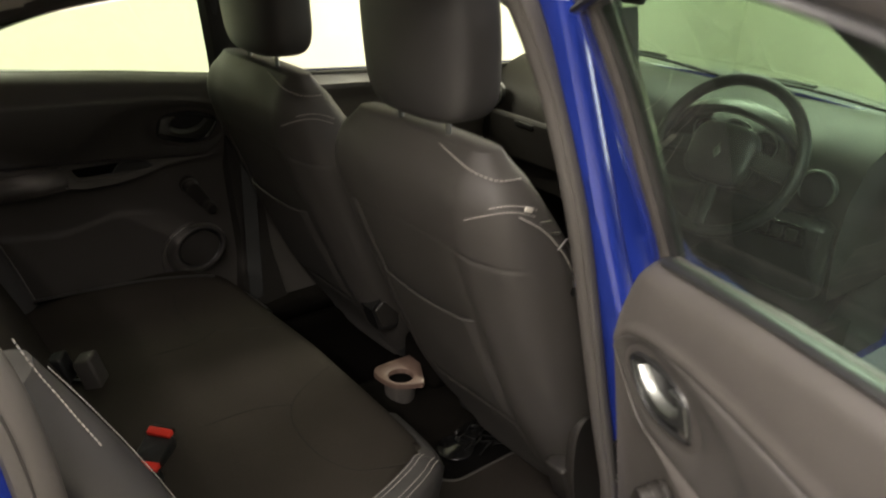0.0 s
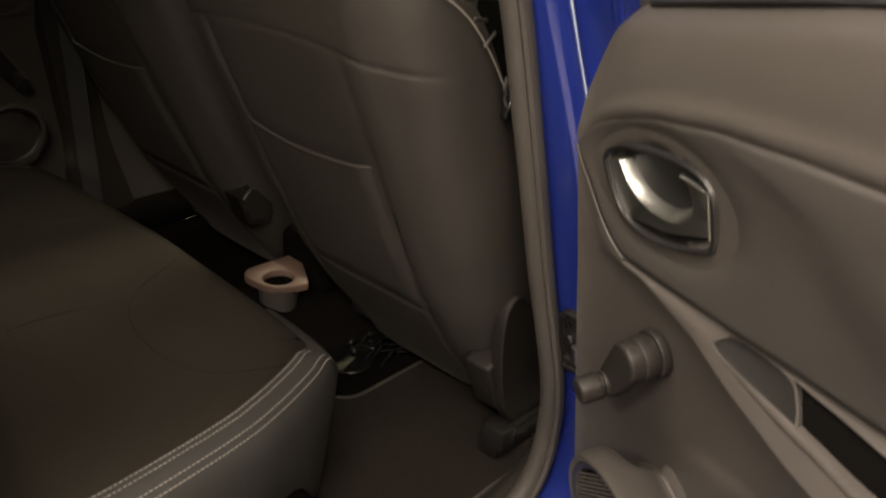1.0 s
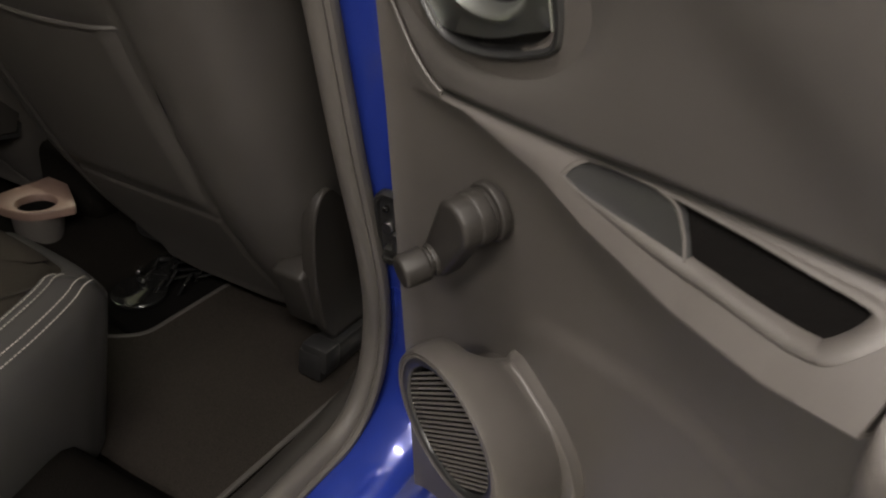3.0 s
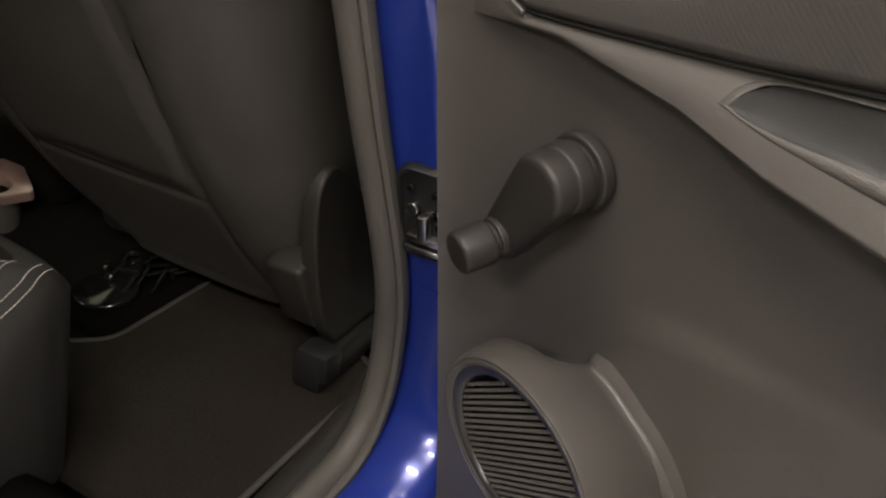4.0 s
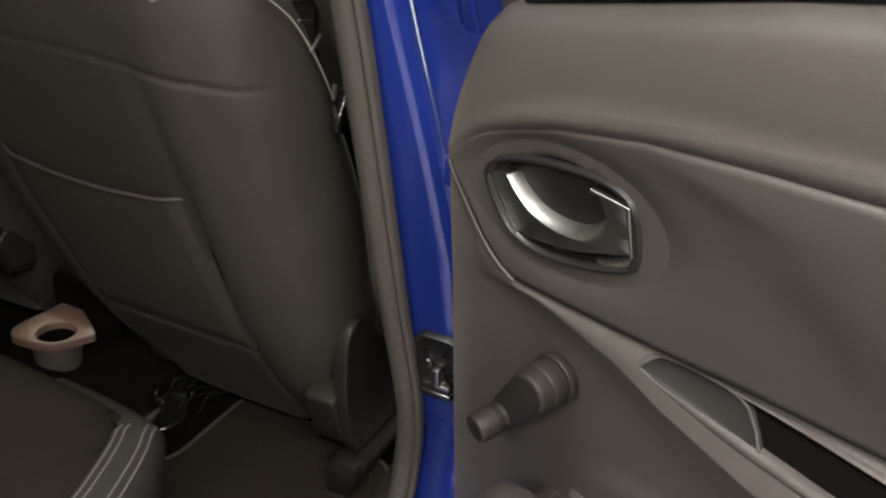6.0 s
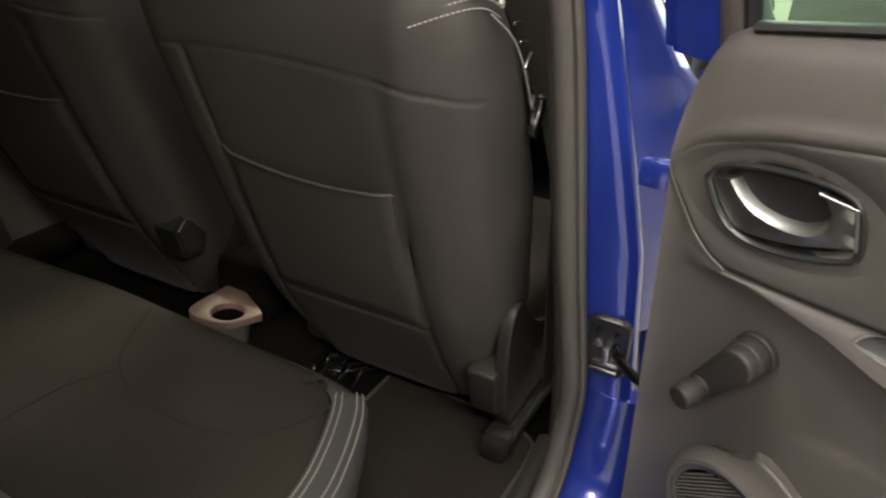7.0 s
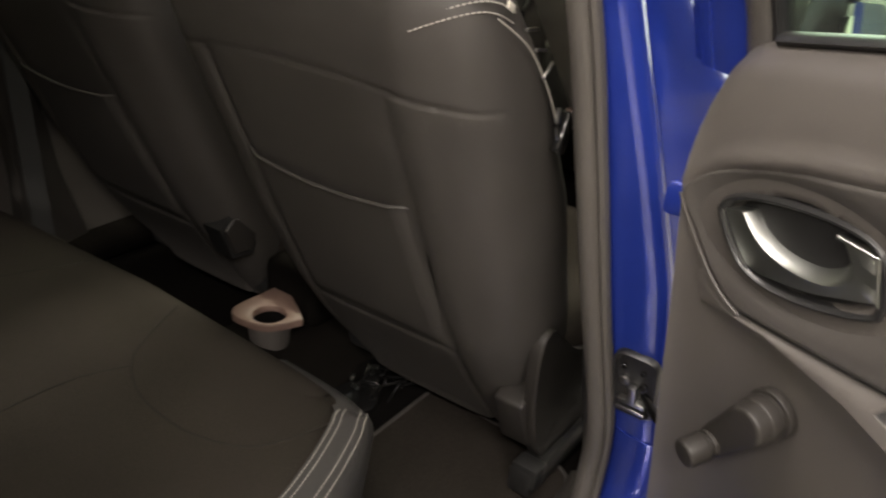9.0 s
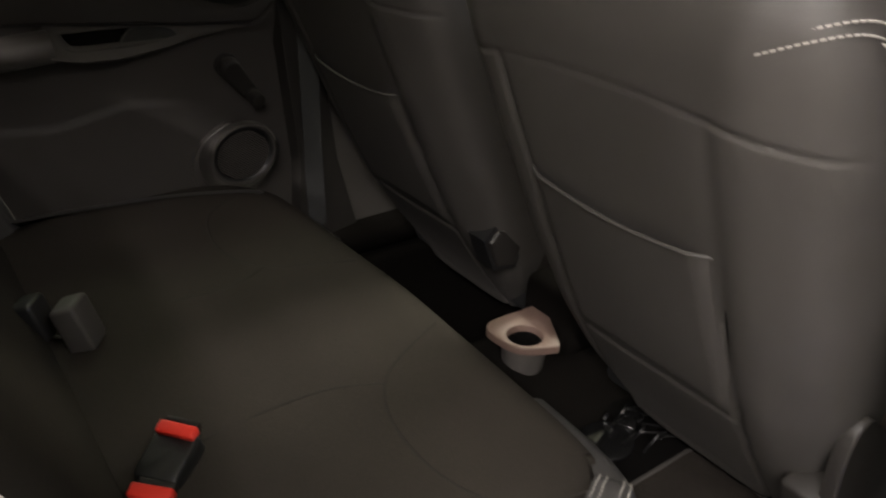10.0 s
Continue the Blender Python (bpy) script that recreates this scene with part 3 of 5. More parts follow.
def far_door(front):
    s = thing("front_passenger_door" if front else "rear_passenger_door", Matrix.Translation((0.6, 0.72, 0.3)) if front else FAR_DOOR,
              "closed car door with grey trim and clear window" if front else "closed rear car door with dark plastic trim panel and window", "car door")
    x0, x1 = (0.13, 1.56) if front else (-0.66, 0.03)
    belt = (lambda x: 1.03 - 0.045 * (x - 0.35)) if front else (lambda x: 1.045 - 0.10 * x)
    def inner(u, v):
        x = x0 + (x1 - x0) * u
        z = 0.30 + (belt(x) - 0.30) * v
        o = 0.655 + 0.012 * math.sin(u * 3.1)
        o -= 0.035 * math.exp(-(((z - 0.70 - 0.08 * (x0 - x)) / 0.045) ** 2)) * (1 if x < x1 - 0.14 else 0.2)
        o -= 0.018 / (1 + math.exp((0.97 - z) / 0.012))
        o += 0.035 / (1 + math.exp((belt(x) - 0.016 - z) / 0.004))
        if z < 0.52 and not front:
            o -= 0.03
        return (x, o, z)
    if front:
        part("trim_panel", sheet(inner, 60, 60, 0.03, (0, 1, 0)), PLASTIC, s, "dark grey plastic trim panel")
    part("door_skin", sheet(lambda u, v: (x0 + (x1 - x0) * u, 0.83 + 0.02 * math.sin(math.pi * v) - 0.08 * max(0, v - 0.6), 0.18 + (belt(x0 + (x1 - x0) * u) - 0.18) * v), 10, 12, 0.02, (0, -1, 0)), PAINT, s, "blue outer skin")
    top = (lambda x: 1.43 - 0.55 * max(0, x - 0.75)) if front else (lambda x: interp(x, [-0.66, -0.526, -0.33, -0.1, 0.1], [1.20, 1.238, 1.268, 1.30, 1.33]))
    part("window_glass", sheet(lambda u, v: (x0 + (x1 - x0) * u, 0.70 - 0.09 * v, belt(x0 + (x1 - x0) * u) - 0.02 + (max(top(x0 + (x1 - x0) * u), belt(x0 + (x1 - x0) * u) + 0.02) - belt(x0 + (x1 - x0) * u) + 0.02) * v), 12, 6), GLASS2 if front else GLASS3, s, "lightly tinted window")
    part("window_seal", sweep([(x0, 0.69, belt(x0) + 0.004), (x1, 0.69, belt(x1) + 0.004)], 0.008, 0.012, 8, 4), BLACK, s, "black rubber window strip")
    part("window_frame", sweep([(x0 + 0.02, 0.69, belt(x0) - 0.05), (x0 + 0.01, 0.67, top(x0) - 0.05 + 0.02), (x0 + (x1 - x0) * 0.35, 0.625, top(x0 + (x1 - x0) * 0.35) + 0.02), (x1, 0.615, top(x1) + 0.02)], 0.022, 0.02, 8), HEADLINER if front else PLASTIC_SOFT, s, "trimmed window frame")
    if not front:
        return s
    hx, hz = 1.10, 0.90
    bez = part("handle_bezel", disc((hx, 0.652, hz), (0, -1, 0), 0.05, 0.012, 24, 0.004), BLACK, s, "black handle recess")
    for v in bez.data.vertices:
        v.co.x = (v.co.x - (hx - PLACE[s].translation.x)) * 1.75 + (hx - PLACE[s].translation.x)
        v.co.z = (v.co.z - (hz - PLACE[s].translation.z)) * 0.8 + (hz - PLACE[s].translation.z)
    part("handle", sweep([(hx + 0.075, 0.632, hz + 0.012), (hx + 0.03, 0.628, hz - 0.016), (hx - 0.03, 0.628, hz - 0.024), (hx - 0.065, 0.63, hz - 0.012), (hx - 0.068, 0.634, hz + 0.012)], 0.006, 0.011, 8), CHROME, s, "satin chrome pull handle")
    # near-edge pillar between the doors
    return s


far_rear = far_door(False)
far_door(True)


def far_pillar():
    rings = []
    for i in range(30):
        z = 0.26 + 1.2 * i / 29
        x = interp(z, [0.26, 0.8, 1.1, 1.46], [0.13, 0.07, 0.04, -0.03])
        y = interp(z, [0.26, 1.0, 1.46], [0.665, 0.665, 0.60])
        w = interp(z, [0.26, 0.5, 1.46], [0.10, 0.06, 0.05])
        rings.append([(x - w, y + 0.01, z), (x - w + 0.012, y - 0.014, z), (x, y - 0.022, z), (x + w - 0.012, y - 0.014, z), (x + w, y + 0.01, z), (x, y + 0.05, z)])
    # Darker than the near pillar's lining: the far side's shade put into colour.
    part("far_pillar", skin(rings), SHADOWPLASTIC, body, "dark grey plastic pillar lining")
    # Sill in near-black carpet: shade of the far side put into its colour.
    part("far_sill", sweep([(-0.6, 0.68, 0.31), (-0.2, 0.68, 0.275), (0.6, 0.68, 0.275), (1.3, 0.68, 0.285)], 0.055, 0.055, 12), CARPET, body, "far sill, darkened in colour for the far side's shade")
    # Same seal as the near one, blackened to paint in shade.
    part("far_seal", sweep([(x, -y - 0.04, z) for x, y, z in SEAL], 0.012, 0.016, 8, up=(0, 1, 0)), BLACK, body, "rubber door seal, darkened for the far side's shade")
    part("belt_strap", sheet(lambda u, v: (0.03 + 0.046 * u + 0.03 * v, 0.625 + 0.004 * math.sin(9 * v), 1.35 - 1.0 * v), 2, 20, 0.002, (0, 1, 0)), WEBBING, body, "black seat belt strap")


far_pillar()
part("roof_lining_side", sheet(lambda u, v: (-0.80 + 0.95 * u, 0.615 + 0.03 * math.sin(math.pi * v), interp(-0.80 + 0.95 * u, [-0.66, -0.526, -0.33, -0.1, 0.1], [1.225, 1.263, 1.293, 1.325, 1.355]) * (1 - v) + 1.53 * v), 20, 6, 0.02, (0, 1, 0)), HEADLINER, body, "pale roof side lining")


# front door on the near side, closed
def near_front_door():
    s = thing("driver_door", (0.7, -0.82, 0.2), "closed blue driver's door with its window lowered", "car door")
    x0, x1 = 0.30, 1.35
    belt = lambda x: interp(x, [0.1, 0.15, 0.22, 0.4, 0.85, 1.35], [1.0, 0.94, 0.80, 0.64, 0.58, 0.54])  # noqa: E731
    def outer(u, v):
        z = 0.17 + (1.0 - 0.17) * v
        x = x0 - 0.22 * (z - 0.5) + (x1 - x0 + 0.22 * (z - 0.5)) * u
        z = 0.17 + (belt(x) - 0.17) * v
        return (x, jamb_out(z) - 0.004 - 0.02 * min(1.0, u * 5) + 0.03 * u * u, z)
    part("door_skin", sheet(outer, 24, 24, 0.02, (0, 1, 0)), PAINT, s, "glossy blue outer skin")
    # Trim in black, darker than the passenger's: shade put into its colour.
    part("trim_panel", sheet(lambda u, v: (x0 + 0.05 + (x1 - x0 - 0.05) * u, -0.68 - 0.02 * math.sin(math.pi * v), 0.30 + (belt(x0 + 0.05 + (x1 - x0 - 0.05) * u) - 0.32) * v), 16, 12, 0.03, (0, -1, 0)), BLACK, s, "dark plastic trim panel")
    def rear_post(u, v):
        z = 0.60 + 0.83 * v
        bulge = interp(z, [0.6, 0.75, 0.9, 1.0, 1.1, 1.43], [0.034, 0.050, 0.056, 0.040, 0.014, 0.004])
        return (jamb_x(z) + 0.034 + interp(z, [0.6, 0.95, 1.0, 1.1, 1.43], [0.20, 0.20, 0.12, 0.085, 0.055]) * u, jamb_out(z) + 0.010 - (bulge + 0.016) * math.sin(u * 1.5) ** 0.8, z)
    part("door_post", sheet(rear_post, 10, 30, 0.012, (0, 1, 0)), PAINT, s, "glossy blue rear end of the door")


near_front_door()


# ---- open rear door: local x along the door, y out of the trim towards the cabin, z up the trim ----
DIRX, TILT_IN = Vector((-0.45, -0.893, 0)).normalized(), 0.19
OUTN = Vector((-0.893, 0.45, 0)).normalized()
NRM = (OUTN - Vector((0, 0, TILT_IN))).normalized()
UPW = NRM.cross(DIRX).normalized()
UPW = UPW if UPW.z > 0 else -UPW
DOOR = Matrix((DIRX, NRM, UPW)).transposed().to_4x4()
DOOR.translation = Vector((-0.026, -0.886, 0.844))
door = thing("open_rear_door", DOOR, "open blue rear car door with grained grey trim", "car door")
DEND = 0.86


def edge_u(w):
    return interp(w, [-0.65, -0.45, -0.3, -0.1, 0.0, 0.1, 0.17, 0.2, 0.225], [-0.062, -0.042, -0.03, -0.016, -0.008, -0.003, -0.001, 0.002, 0.011])


def top_w(u):
    return interp(u, [-0.06, 0.0, 0.012, 0.03, 0.16, 0.28, 0.86], [0.21, 0.226, 0.237, 0.245, 0.266, 0.288, 0.36])


def low_line(u):
    """Lower edge of the upper insert."""
    return interp(u, [-0.004, 0.002, 0.008, 0.014, 0.021, 0.034, 0.053, 0.073, 0.127, 0.235, 0.295, 0.475, 0.86], [0.105, 0.089, 0.075, 0.063, 0.050, 0.030, 0.012, 0.002, 0.005, 0.013, 0.020, 0.034, 0.06])


def high_line(u):
    """Upper edge of the upper insert."""
    return interp(u, [-0.008, -0.004, 0.0, 0.006, 0.016, 0.03, 0.052, 0.088, 0.123, 0.211, 0.307, 0.373, 0.6, 0.86], [0.100, 0.107, 0.115, 0.122, 0.132, 0.141, 0.151, 0.163, 0.1725, 0.188, 0.196, 0.200, 0.205, 0.21])


BAND_U = [-0.004, 0.05, 0.105, 0.2, 0.26, 0.35, 0.42, 0.474]
BAND_W = [-0.013, -0.008, -0.004, -0.014, -0.024, -0.030, -0.022, -0.006]
BAND_O = [0.002, 0.004, 0.006, 0.012, 0.022, 0.036, 0.050, 0.060]


def band_line(u):
    """Lower edge of the band that carries the pull pocket."""
    return interp(u, BAND_U, BAND_W)


def sig(x, w):
    return 1 / (1 + math.exp(-max(-50, min(50, x / w))))


def handle_d(u, w):
    return math.hypot((u - 0.126) / 0.086, (w - 0.096 - 0.08 * (u - 0.126)) / 0.046)


def pocket_line(u):
    """Upper edge of the map pocket behind the speaker."""
    return interp(u, [0.14, 0.158, 0.185, 0.217, 0.33, 0.47, 0.59, 0.86], [-0.218, -0.193, -0.175, -0.163, -0.150, -0.182, -0.170, -0.13])


def trim_off(u, w):
    high, top = high_line(max(u, 0)), top_w(u)
    k = min(1.0, max(0.0, (w - high) / (top - high)))
    o = 0.014 * math.exp(-max(0.0, u - edge_u(min(w, 0.225))) / 0.02) * sig(0.17 - w, 0.02)
    o -= 0.008 * sig(band_line(u) - 0.004 - w, 0.004) * sig(u - 0.06, 0.03)
    o += 0.007 * math.exp(-(((w - high - 0.005) / 0.009) ** 2)) * sig(u - 0.02, 0.02)
    o -= 0.030 * k ** 1.6 + 0.022 * sig(w - (top - 0.006), 0.0035)
    o += 0.006 * sig(pocket_line(u) - w, 0.003 + 0.004 * sig(0.19 - u, 0.03)) * sig(u - 0.165, 0.012)
    o -= 0.08 * sig(0.84 - handle_d(u, w), 0.03)
    if 0.222 < u < 0.475 and band_line(u) + 0.004 < w < low_line(u) - 0.006:
        o -= 0.10
    return o


def trim_point(p, q):
    w = -0.60 + 0.85 * q
    for _ in range(2):
        u0 = edge_u(min(w, 0.225))
        u = u0 + (DEND - u0) * p ** 1.2
        w = -0.60 + (top_w(u) + 0.60) * q
    return (u, trim_off(u, w), w)


panel = part("trim_panel", sheet(trim_point, 150, 140, 0.03, (0, -1, 0)), PLASTIC, door, "grained dark grey plastic door trim", local=True, smooth=60)


def insert_point(p, q):
    u = -0.004 + (DEND - 0.002) * p ** 1.1
    a, b = low_line(u) + 0.002, high_line(u) - 0.002
    b = max(b, a + 0.002)
    w = a + (b - a) * q
    rim = min(1.0, min(q, 1 - q) * (b - a) / 0.004)
    crease = interp(w, [0.03, 0.06, 0.11, 0.155, 0.175], [0.475, 0.43, 0.365, 0.305, 0.24])
    o = 0.0035 * math.sqrt(max(0.0, 1 - (1 - rim) ** 2)) + 0.010 * sig(u - crease, 0.022) * math.sin(math.pi * q) ** 0.5
    d = math.hypot((u - 0.128) / 0.112, (w - 0.095 - 0.06 * (u - 0.128)) / 0.062)
    o -= 0.010 * sig(1.0 - d, 0.10) + 0.06 * sig(0.84 - handle_d(u, w), 0.03)
    return (u, 0.002 + o + 0.010 * math.exp(-max(0.0, u) / 0.02), w)


part("textured_insert", sheet(insert_point, 140, 50, 0.012, (0, -1, 0)), INSERT, door, "ribbed grey soft insert", local=True, smooth=60)
part("insert_piping", sweep([(u, 0.006 + 0.008 * math.exp(-max(0, u) / 0.02), low_line(u)) for u in (-0.004, 0.002, 0.008, 0.014, 0.021, 0.034, 0.053, 0.073)], 0.0015, 0.0019, 8, 6, up=(0, 1, 0)), PLASTIC_SOFT, door, "raised edge of the insert", local=True)
part("insert_seam", sweep([(u, 0.002, low_line(u)) for u in (0.072, 0.10, 0.15, 0.2, 0.26, 0.32, 0.38, 0.45, 0.52, 0.7, 0.85)], 0.0009, 0.0009, 6, 4, up=(0, 1, 0)), BLACK, door, "dark seam", local=True)


# armrest band: flush at its upper seam, standing proud along its lower lip
def band_point(p, q):
    u = -0.004 + 0.478 * p
    a, b, lip = band_line(u), low_line(u) - 0.0025, interp(u, BAND_U, BAND_O)
    if q < 0.3:                                   # underside, back into the panel
        t = q / 0.3
        return (u, -0.012 + (lip + 0.012) * math.sin(t * math.pi / 2) ** 0.8, a - 0.016 * min(1, lip / 0.03) * (1 - t))
    t = (q - 0.3) / 0.7
    o = lip * (1 - t) ** 1.1 + 0.003 * math.sin(math.pi * t)
    w = a + (b - a) * t
    return (u, o - (0.09 if in_mouth(u, t) else 0.0), w)


def on_band(u, t, lift=0.0):
    """A point on the band's sloping face, t from its lip up to its seam."""
    a, b, lip = band_line(u), low_line(u) - 0.0025, interp(u, BAND_U, BAND_O)
    return Vector((u, lip * max(0.0, 1 - t) ** 1.1 + 0.003 * math.sin(math.pi * min(1, max(0, t))) + lift, a + (b - a) * t))


def ut_loop(pts):
    return [(p.x, p.y) for p in smooth_path([(u * 10, t, 0) for u, t in pts + pts[:1]], 6)[:-1]]


RIM_OUT = ut_loop([(0.2229, 0.50), (0.2305, 0.84), (0.2465, 0.985), (0.2915, 0.98), (0.345, 0.96), (0.4015, 0.905), (0.4416, 0.87), (0.4569, 0.80), (0.460, 0.745), (0.4573, 0.59), (0.4471, 0.375), (0.4373, 0.30), (0.4131, 0.30), (0.359, 0.33), (0.306, 0.32), (0.2555, 0.38)])
RIM_IN = ut_loop([(0.229, 0.52), (0.236, 0.79), (0.250, 0.94), (0.295, 0.935), (0.3555, 0.90), (0.4047, 0.84), (0.436, 0.795), (0.4422, 0.775), (0.444, 0.73), (0.441, 0.60), (0.434, 0.465), (0.4271, 0.442), (0.3904, 0.452), (0.345, 0.49), (0.30, 0.48), (0.245, 0.46)])
RIM_MID = [((a + c) / 2, (b + d) / 2) for (a, b), (c, d) in zip(RIM_OUT, RIM_IN)]


def in_mouth(u, t):
    u, inside = u * 10, False
    for (a, b), (c, d) in zip(RIM_MID, RIM_MID[1:] + RIM_MID[:1]):
        if (b > t) != (d > t) and u < a + (c - a) * (t - b) / (d - b):
            inside = not inside
    return inside


arm = part("armrest_band", sheet(band_point, 190, 60, 0.006, (0, -1, 0)), PLASTIC_SOFT, door, "smooth grey armrest band with pull pocket", local=True, smooth=60)


def pull_pocket():
    def ring(k, lift):
        return [on_band((a + (c - a) * k) / 10, b + (d - b) * k, lift * (min(1.0, max(0.25, (a - 2.5) / 0.9)) if lift > 0 else 1.0)) for (a, b), (c, d) in zip(RIM_OUT, RIM_IN)]
    rim = skin([ring(-0.05, -0.003), ring(0.0, 0.0005), ring(0.2, 0.0024), ring(0.45, 0.0034), ring(0.7, 0.0030), ring(0.9, 0.0012), ring(1.0, -0.002), ring(1.03, -0.008)], caps=False)
    part("pull_rim", rim, PLASTIC, arm, "rounded rim of the pull pocket", local=True)
    # Near-black inside: the pocket's shade is put into its colour.
    part("pocket_liner", skin([ring(1.0, -0.004), ring(1.05, -0.03), ring(1.12, -0.052), ring(1.5, -0.056), ring(2.5, -0.056)]), SHADEBLACK, arm, "inside of the pull pocket, shade put into its colour", local=True)
    def cover(p, q):
        k = min(1.0, p / 0.88)
        t = 0.46 + 0.50 * q
        right = interp(t, [0.46, 0.49, 0.66, 0.84, 0.93, 0.96], [0.343, 0.342, 0.3345, 0.3225, 0.312, 0.300])
        left = interp(t, [0.46, 0.52, 0.62, 0.79, 0.90, 0.96], [0.246, 0.2295, 0.2305, 0.2355, 0.244, 0.258])
        drop = 0.0004 - 0.0035 * math.sin(math.pi * k ** 0.75) * math.sin(math.pi * min(1.0, max(0.0, q))) ** 0.6
        if p > 0.88:
            drop -= 0.045 * ((p - 0.88) / 0.12) ** 1.4
        return on_band(left + (right - left) * k + (0.004 * (p - 0.88) / 0.12 if p > 0.88 else 0.0), t, drop)
    # Paler plastic along the lip stands in for its highlight.
    part("cover_lip", sweep([Vector(cover(0.88, i / 8)) + Vector((0, 0.0005, 0)) for i in range(9)], 0.0011, 0.0014, 6, 3, up=(0, 1, 0)), PLASTIC_SOFT, arm, "pale lip of the thumb rest, highlight put into colour", local=True)
    # Black here carries the shade that falls on the rest.
    part("pull_cover", sheet(cover, 90, 16, 0.002, (0, -1, 0)), BLACK, arm, "moulded thumb rest, shade put into its colour", local=True, smooth=50)


pull_pocket()

# rear lower field, a separate panel with a joint
def rear_trim_point(p, q):
    u = 0.4752 + (0.014 * p / 0.25 if p < 0.25 else 0.014 + 0.358 * (p - 0.25) / 0.75)
    top, lip = low_line(u) - 0.003, -0.008 - 0.02 * p
    prof = smooth_path([(0, 0.003, top), (0, 0.020, top * 0.7 + lip * 0.3), (0, 0.040, top * 0.35 + lip * 0.65), (0, 0.055, lip + 0.003), (0, 0.0625, lip - 0.010), (0, 0.064, lip - 0.03), (0, 0.062, -0.11), (0, 0.054, -0.22), (0, 0.03, -0.34), (0, -0.01, -0.35)], 5)
    o = prof[round(q * 45)]
    s = min(1.0, p / 0.25)
    down = 0.013 * (1 - math.sqrt(max(0.0, 1 - (1 - s) ** 2))) * min(1.0, max(0.0, q - 0.22) / 0.2)
    return (u, (-0.012 if p == 0 else o.y - down), o.z)


part("rear_trim", sheet(rear_trim_point, 44, 45, 0.01, (0, -1, 0)), PLASTIC, door, "smooth grey rear trim panel", local=True, smooth=60)


# handle
def handle():
    out = [(0.036, 0.104), (0.045, 0.082), (0.058, 0.063), (0.074, 0.051), (0.10, 0.0455), (0.135, 0.048), (0.175, 0.058), (0.205, 0.070), (0.2125, 0.080), (0.213, 0.100), (0.206, 0.126), (0.192, 0.1385), (0.16, 0.1425), (0.115, 0.139), (0.072, 0.130), (0.046, 0.118)]
    loop = smooth_path([(u, 0, w) for u, w in out] + [(out[0][0], 0, out[0][1])], 5)[:-1]
    c = sum(loop, Vector()) / len(loop)
    lean = lambda u: 0.005 - 0.03 * (u - 0.05)  # noqa: E731
    def ring(k, y):
        return [(c.x + (p.x - c.x) * k, y + lean(c.x + (p.x - c.x) * k), c.z + (p.z - c.z) * k) for p in loop]
    rings = [ring(1.03, -0.010), ring(1.0, -0.001), ring(0.975, 0.0028), ring(0.94, 0.003), ring(0.90, 0.0005), ring(0.875, -0.006), ring(0.84, -0.024), ring(0.62, -0.044), ring(0.3, -0.048)]
    b = part("handle_bezel", skin(rings), BLACK, door, "dark plastic handle recess", local=True)
    def curve(pts, y):
        return smooth_path([(u, y + lean(u), w) for u, w in pts], 6)
    edge = curve([(0.046, 0.106), (0.052, 0.092), (0.062, 0.076), (0.079, 0.0575), (0.110, 0.0585), (0.145, 0.065), (0.175, 0.0755), (0.203, 0.087), (0.2025, 0.105), (0.1985, 0.1245)], 0.0)
    ridge = curve([(0.070, 0.1125), (0.077, 0.103), (0.085, 0.095), (0.098, 0.086), (0.118, 0.0800), (0.140, 0.0790), (0.162, 0.083), (0.178, 0.093), (0.181, 0.107), (0.168, 0.1275)], 0.0)
    cup = curve([(0.0735, 0.1135), (0.082, 0.1035), (0.091, 0.0965), (0.105, 0.0900), (0.126, 0.0875), (0.148, 0.090), (0.163, 0.098), (0.169, 0.107), (0.169, 0.117), (0.166, 0.1278)], 0.0)
    y_ = lambda p, d: p + Vector((0, d, 0))  # noqa: E731
    n = len(edge) - 1
    rings = []
    for i, (o, r, k) in enumerate(zip(edge, ridge, cup)):
        lift = 0.004 - 0.003 * sig(i / n - 0.72, 0.05)
        rings.append([y_(o, -0.012), y_(o, -0.001), y_(o.lerp(r, 0.06), 0.0008), y_(o.lerp(r, 0.75), 0.0012), y_(o.lerp(r, 0.92), lift * 0.8), y_(r, lift), y_(r.lerp(k, 0.25), lift * 0.5), y_(r.lerp(k, 0.7), -0.006), y_(k, -0.014), y_(k, -0.024)])
    part("pull_lever", skin(rings), CHROME, b, "satin chrome door lever", local=True, smooth=50)
    blade = [Vector((u, 0.0035 + lean(u), w)) for u, w in ((0.1635, 0.1285), (0.198, 0.1255), (0.2045, 0.0875))]
    outer = [blade[0] + Vector((0, 0, 0.0035)), blade[1] + Vector((0.0035, 0, 0.003)), blade[2] + Vector((0.0032, 0, -0.001))]
    part("lever_end", skin([[p + Vector((0, d, 0)) for p, d in ((a, -0.008), (a, 0.0), (a.lerp(e, 0.2), 0.0008), (a.lerp(e, 0.8), 0.0008), (e, 0.0), (e, -0.008))] for a, e in zip(blade, outer)]), CHROME, b, "bright chrome lever end", local=True, smooth=30)
    part("lever_edge", sweep(curve([(0.0435, 0.106), (0.0495, 0.091), (0.0595, 0.0745), (0.0765, 0.0555)], 0.001), 0.0009, 0.0012, 6, 1, up=(0, 1, 0)), CHROME, b, "thin chrome edge", local=True)


handle()


